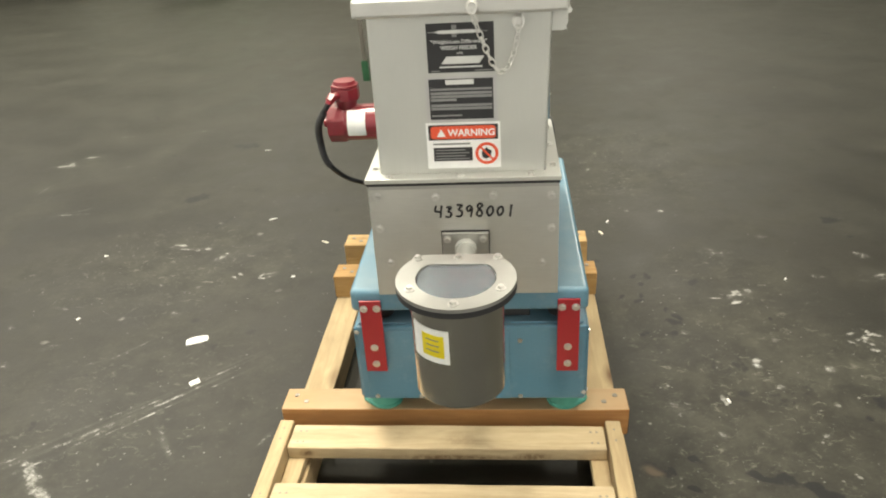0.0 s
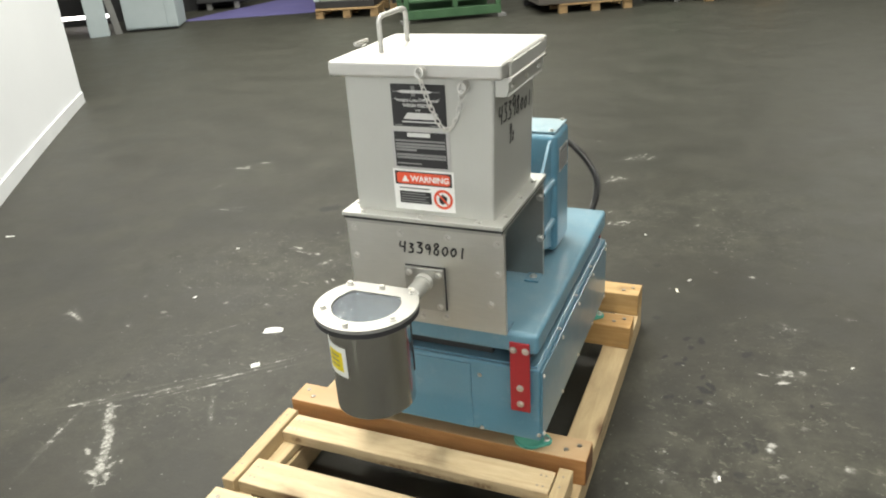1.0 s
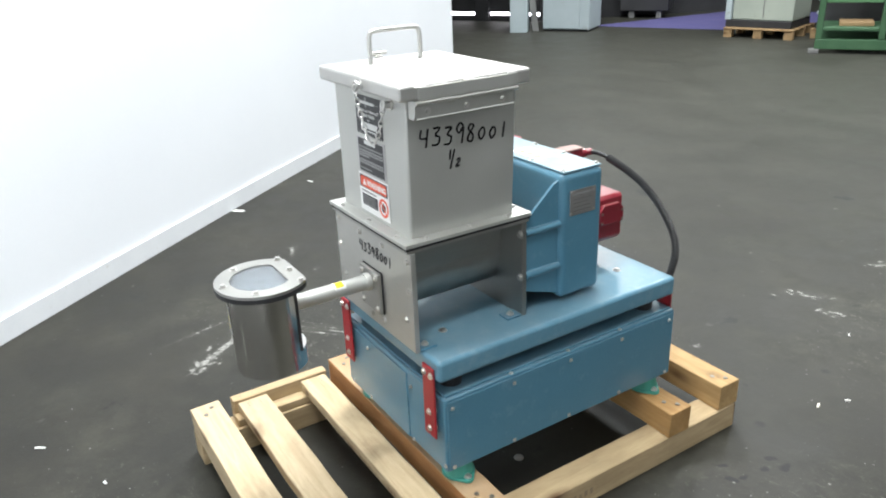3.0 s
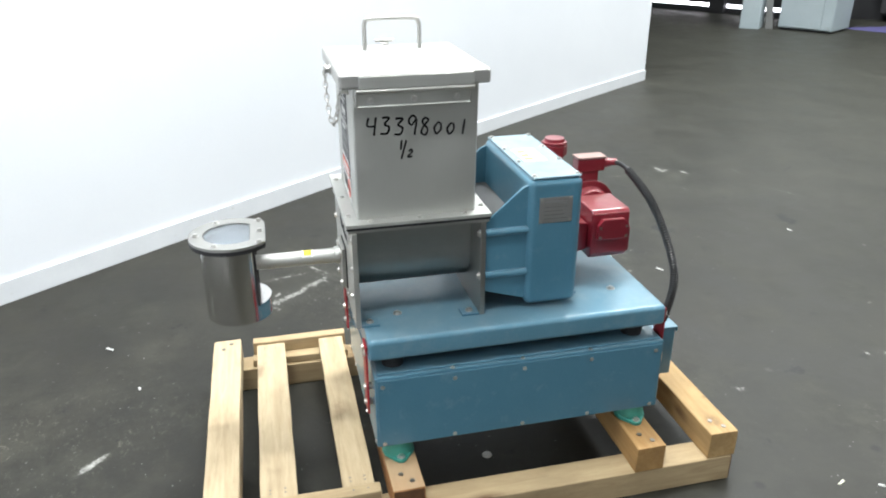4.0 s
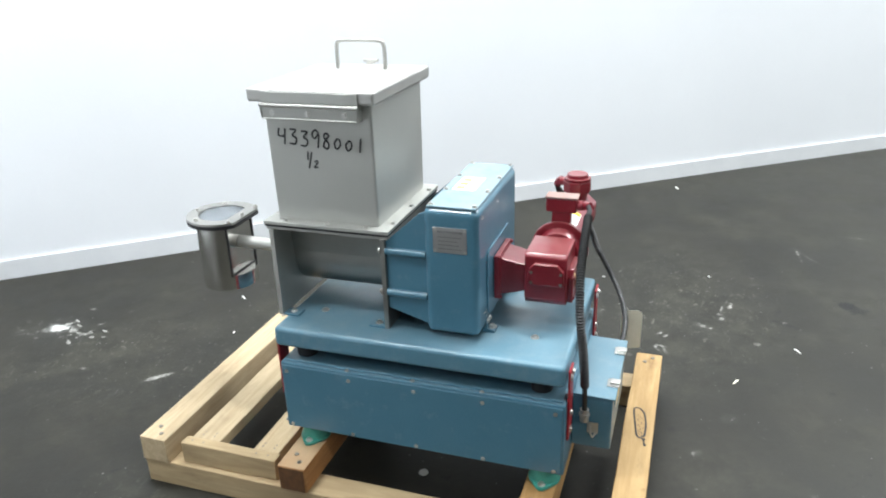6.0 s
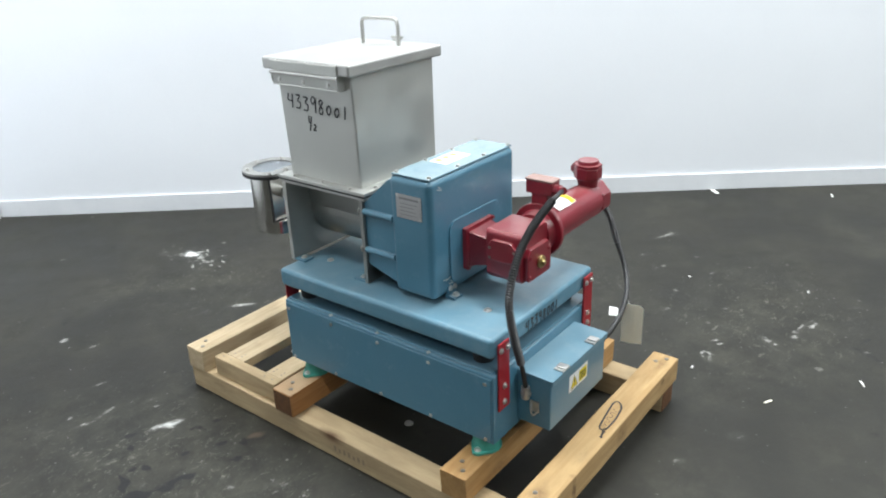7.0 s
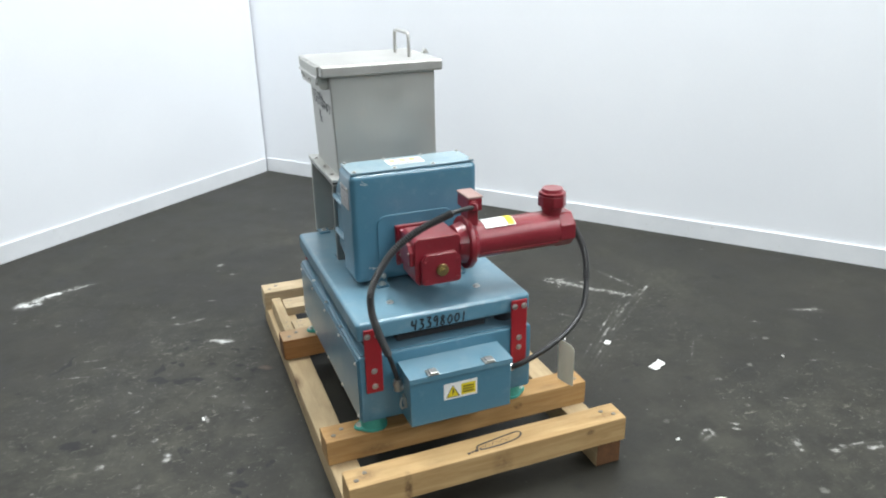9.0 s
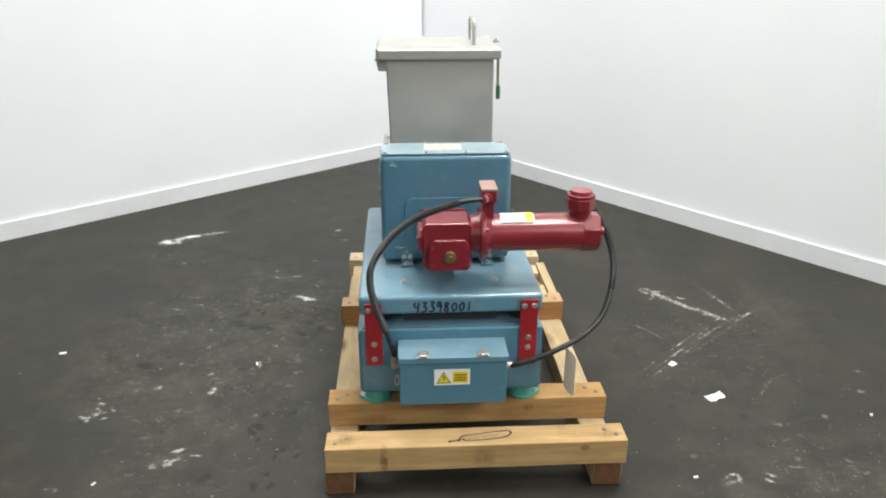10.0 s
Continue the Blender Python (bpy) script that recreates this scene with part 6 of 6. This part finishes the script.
# pale blue cabinet with a post and leaning boards
cab = Bay((-8.41, 8.85), (-7.73, 9.25), "steel_cabinet", "tall pale blue-grey steel cabinet with scuffed doors", "cabinet")
cab.box("body", 0, cab.width, 0.02, 0.70, 0.03, 1.95, M_PALEBLUE)
cab.box("plinth", 0.03, cab.width - 0.03, 0.05, 0.66, 0, 0.03, M_DARK)
cab.box("door", 0.015, cab.width * 0.80, 0.0, 0.019, 0.05, 0.56, M_PALEBLUE, 0.004)
cab.box("door", 0.015, cab.width * 0.80, 0.0, 0.019, 0.58, 1.92, M_PALEBLUE, 0.004)
cab.box("side_strip", cab.width * 0.81, cab.width - 0.01, 0.0, 0.019, 0.05, 1.92, M_PALEBLUE, 0.004)
post = Bay((-8.65, 8.36), (-8.45, 8.56), "steel_post", "pale blue-grey painted steel box post", "post")
post.box("shaft", 0, post.width, 0, 0.35, 0.0, CEILING - 0.01, M_PALEBLUE, 0.01)
lean_board = Bay((-8.50, 8.72), (-8.43, 8.79), "leaning_board", "weathered narrow board leaning beside the cabinet", "board")
part("plank", bm_prism([(0.00, 0.0), (0.10, 0.0), (-0.10, 1.6), (-0.20, 1.6)], 1, 0.0, 0.03, 0.003), M_SLATE, lean_board.ob)

# roll-up door with daylight under it
door = Bay((-12.40, 8.10), (-9.60, 9.75), "roll_up_door", "dark roll-up shed door with daylight showing under it", "door")
tagged(door.ob, kind="structure")
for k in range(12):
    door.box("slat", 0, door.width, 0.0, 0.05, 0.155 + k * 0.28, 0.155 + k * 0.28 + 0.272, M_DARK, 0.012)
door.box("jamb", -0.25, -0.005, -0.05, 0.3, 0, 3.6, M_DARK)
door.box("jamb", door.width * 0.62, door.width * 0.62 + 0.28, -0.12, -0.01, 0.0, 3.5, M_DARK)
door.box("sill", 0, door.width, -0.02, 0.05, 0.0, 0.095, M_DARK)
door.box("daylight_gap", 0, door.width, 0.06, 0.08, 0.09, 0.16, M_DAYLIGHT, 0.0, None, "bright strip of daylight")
# backdrop wall added here, its lack of light put into a dark colour
whole("wall_back", bm_prism([(-9.62, 9.80), (-8.1, 13.2), (-8.2, 13.3), (-9.75, 9.90)], 2, 0, CEILING - 0.01), M_DARK, "dark inner wall added as a backdrop", "wall", kind="structure", smooth=False)

# violet floor, bluish light put into its colour, with a dark machine on it
whole("floor_paint", bm_prism([(-8.30, 9.85), (-6.30, 10.80), (-5.2, 14.5), (-8.0, 13.1)], 2, 0.0005, 0.004), M_VIOLET, "patch of floor with violet-blue light put into its colour", "floor paint", kind="structure", smooth=False)
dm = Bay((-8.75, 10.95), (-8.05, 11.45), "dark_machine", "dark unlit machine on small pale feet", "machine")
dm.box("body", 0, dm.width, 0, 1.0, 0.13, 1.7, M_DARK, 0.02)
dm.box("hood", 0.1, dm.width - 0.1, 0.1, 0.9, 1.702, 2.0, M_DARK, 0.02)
for x in (0.16, dm.width - 0.22):
    dm.box("foot", x, x + 0.10, 0.05, 0.15, 0.004, 0.1295, M_SLATE, 0.01)

# grey-green machine on a pallet
skid((-5.80, 10.10), (-4.86, 10.37), 1.0, M_OLDPINE, 0.14, "orange-brown wooden pallet under the grey-green machine")
gm = Bay((-5.84, 10.14), (-4.90, 10.41), "grey_green_machine", "grey-green steel machine cabinet on a wooden pallet", "machine")
gm.box("base", 0.02, gm.width - 0.03, 0.03, 0.85, 0.141, 0.24, M_DARK)
gm.box("cabinet", 0.10, gm.width - 0.02, 0.05, 0.80, 0.241, 1.55, M_BEIGE, 0.02)
gm.box("side_cabinet", 0.0, 0.09, 0.03, 0.80, 0.241, 1.50, M_PALEBLUE, 0.01)
gm.box("door_seam", gm.width * 0.55, gm.width * 0.55 + 0.012, 0.044, 0.0495, 0.27, 1.5, M_SLATE, 0.001)

# pump rack on a pallet
skid((-4.82, 10.72), (-3.98, 11.10), 0.9, M_OLDPINE, 0.13, "worn wooden pallet under the pump rack")
rack = Bay((-4.80, 10.76), (-4.00, 11.12), "pump_rack", "grey pump and pipe rack on a wooden pallet", "machine")
rack.box("base", 0.0, rack.width, 0.03, 0.75, 0.131, 0.21, M_DARK)
rack.box("pump", 0.05, 0.62, 0.22, 0.65, 0.2105, 0.50, M_SLATE, 0.04)
rack.box("control_panel", 0.10, 0.55, 0.60, 0.70, 0.5005, 1.30, M_BEIGE, 0.01)
for z in (0.34, 0.52, 0.75):
    part("pipe", bm_cyl((0.0, 0.10, z), (rack.width, 0.10, z), 0.022, seg=14), M_PALEBLUE, rack.ob)
for x in (0.08, 0.40, 0.74):
    part("pipe", bm_cyl((x, 0.06, 0.2105), (x, 0.06, 1.2), 0.025, seg=14), M_PALEBLUE, rack.ob)
for k, (x, z) in enumerate(((0.18, 0.42), (0.34, 0.36), (0.52, 0.44))):
    part("hose", bm_sweep(smooth_line([Vector((x, 0.05, 0.95)), Vector((x + 0.06, 0.0, 0.70)), Vector((x + 0.02 * k, -0.01, z)), Vector((x + 0.16, 0.04, 0.28))], 8), 0.014, 10), M_HOSE, rack.ob)

# green framed machine
gf = Bay((-4.04, 9.60), (-2.87, 10.33), "green_framed_machine", "open green steel frame machine with a green pump", "machine")
W = gf.width
gf.box("bottom_rail", 0, W, 0.0, 0.10, 0.05, 0.17, M_FGREEN)
gf.box("bottom_rail", 0, W, 0.9, 1.0, 0.05, 0.17, M_FGREEN)
for x in (0.0, W * 0.50, W - 0.07):
    for y in (0.0, 0.93):
        gf.box("post", x, x + 0.07, y + 0.015, y + 0.085, 0.171, 1.8, M_FGREEN)
for x in (-0.06, W - 0.06):
    gf.box("foot", x, x + 0.12, -0.05, 0.13, 0.0, 0.0495, M_SLATE)
gf.box("mid_rail", 0.072, W * 0.5 - 0.002, 0.02, 0.08, 0.27, 0.31, M_FGREEN)
gf.box("mid_rail", W * 0.5 + 0.072, W - 0.072, 0.02, 0.08, 0.25, 0.29, M_FGREEN)
gf.box("panel", 0.072, W * 0.5 - 0.002, 0.03, 0.06, 0.60, 1.75, M_LGREEN)
gf.box("back_panel", 0.08, W - 0.08, 0.80, 0.84, 0.18, 1.75, M_DARK)
part("pump", bm_cyl((W * 0.55, 0.45, 0.46), (W * 0.86, 0.45, 0.46), 0.15, seg=28, bevel=0.01), M_LGREEN, gf.ob)
part("pump_flange", bm_cyl((W * 0.62, 0.45, 0.46), (W * 0.65, 0.45, 0.46), 0.18, seg=28), M_LGREEN, gf.ob)
gf.box("shelf", 0.08, W - 0.08, 0.1, 0.75, 0.292, 0.312, M_FGREEN)
gf.box("tool_tray", 0.25, W * 0.46, 0.15, 0.55, 0.3125, 0.36, M_OLDPINE)

# dark crate in the gap
dc = Bay((-2.85, 11.3), (-2.25, 11.5), "dark_crate", "dark steel crate standing in the shade", "crate")
dc.box("body", 0, dc.width, 0, 0.8, 0.08, 0.9, M_SLATE, 0.01)
dc.box("runner", 0.02, dc.width - 0.02, 0.02, 0.12, 0.0, 0.0795, M_DARK)
dc.box("runner", 0.02, dc.width - 0.02, 0.65, 0.75, 0.0, 0.0795, M_DARK)

# brown machine on a steel base and a pallet
skid((-2.07, 10.50), (-1.15, 11.03), 1.0, M_OLDPINE, 0.13, "worn wooden pallet under the brown machine")
bmch = Bay((-2.33, 10.36), (-1.12, 11.06), "brown_machine", "dull brown machine cabinet on a brown-grey steel base", "machine")
bmch.box("base", 0, bmch.width, 0.0, 1.0, 0.131, 0.25, M_UMBER, 0.01)
bmch.box("step", -0.02, bmch.width - 0.1, 0.05, 0.95, 0.2505, 0.33, M_UMBER, 0.01)
bmch.box("cabinet", 0.02, bmch.width - 0.12, 0.08, 0.95, 0.3305, 1.6, M_BROWN, 0.015)
bmch.box("label_plate", 0.62, 0.66, 0.074, 0.0795, 0.52, 0.66, M_TAN, 0.002)
bmch.box("side_door", bmch.width - 0.118, bmch.width - 0.02, 0.10, 0.9, 0.3305, 1.5, M_FGREEN, 0.01)

# green bin
gb = Bay((-1.22, 11.68), (-0.56, 11.50), "green_bin", "dark green steel bin on short legs", "bin")
gb.box("body", 0, gb.width, 0, 0.7, 0.10, 1.5, M_FGREEN, 0.02)
for x in (0.05, gb.width - 0.11):
    for y in (0.05, 0.58):
        gb.box("leg", x, x + 0.06, y, y + 0.06, 0.0, 0.0995, M_SLATE)

# pallet with pipes and a carton
skid((-0.20, 11.56), (0.85, 12.20), 1.0, M_OLDPINE, 0.13, "old wooden pallet loaded with pipes and a carton")
pb = Bay((-0.20, 11.56), (0.85, 12.20), "pipe_bundle", "loose bundle of grey and brown pipes", "pipes")
rnd = random.Random(5)
for k in range(12):
    x = 0.05 + 0.07 * k
    part("pipe", bm_cyl((x, 0.05 + 0.02 * (k % 3), 0.165 + 0.06 * (k % 4)), (x + rnd.uniform(-0.35, 0.35), 0.75, 0.165 + 0.06 * (k % 4) + rnd.uniform(0.0, 0.45)), 0.028, seg=12), (M_UMBER, M_SLATE, M_BROWN)[k % 3], pb.ob)
ct = Bay((0.48, 12.06), (0.80, 12.25), "carton", "tan cardboard carton standing on the pallet", "carton")
ct.box("body", 0, ct.width, 0, 0.45, 0.131, 0.62, M_TAN, 0.004)
ct.box("flap", 0.002, ct.width - 0.002, 0.0, 0.22, 0.621, 0.625, M_TAN, 0.001)
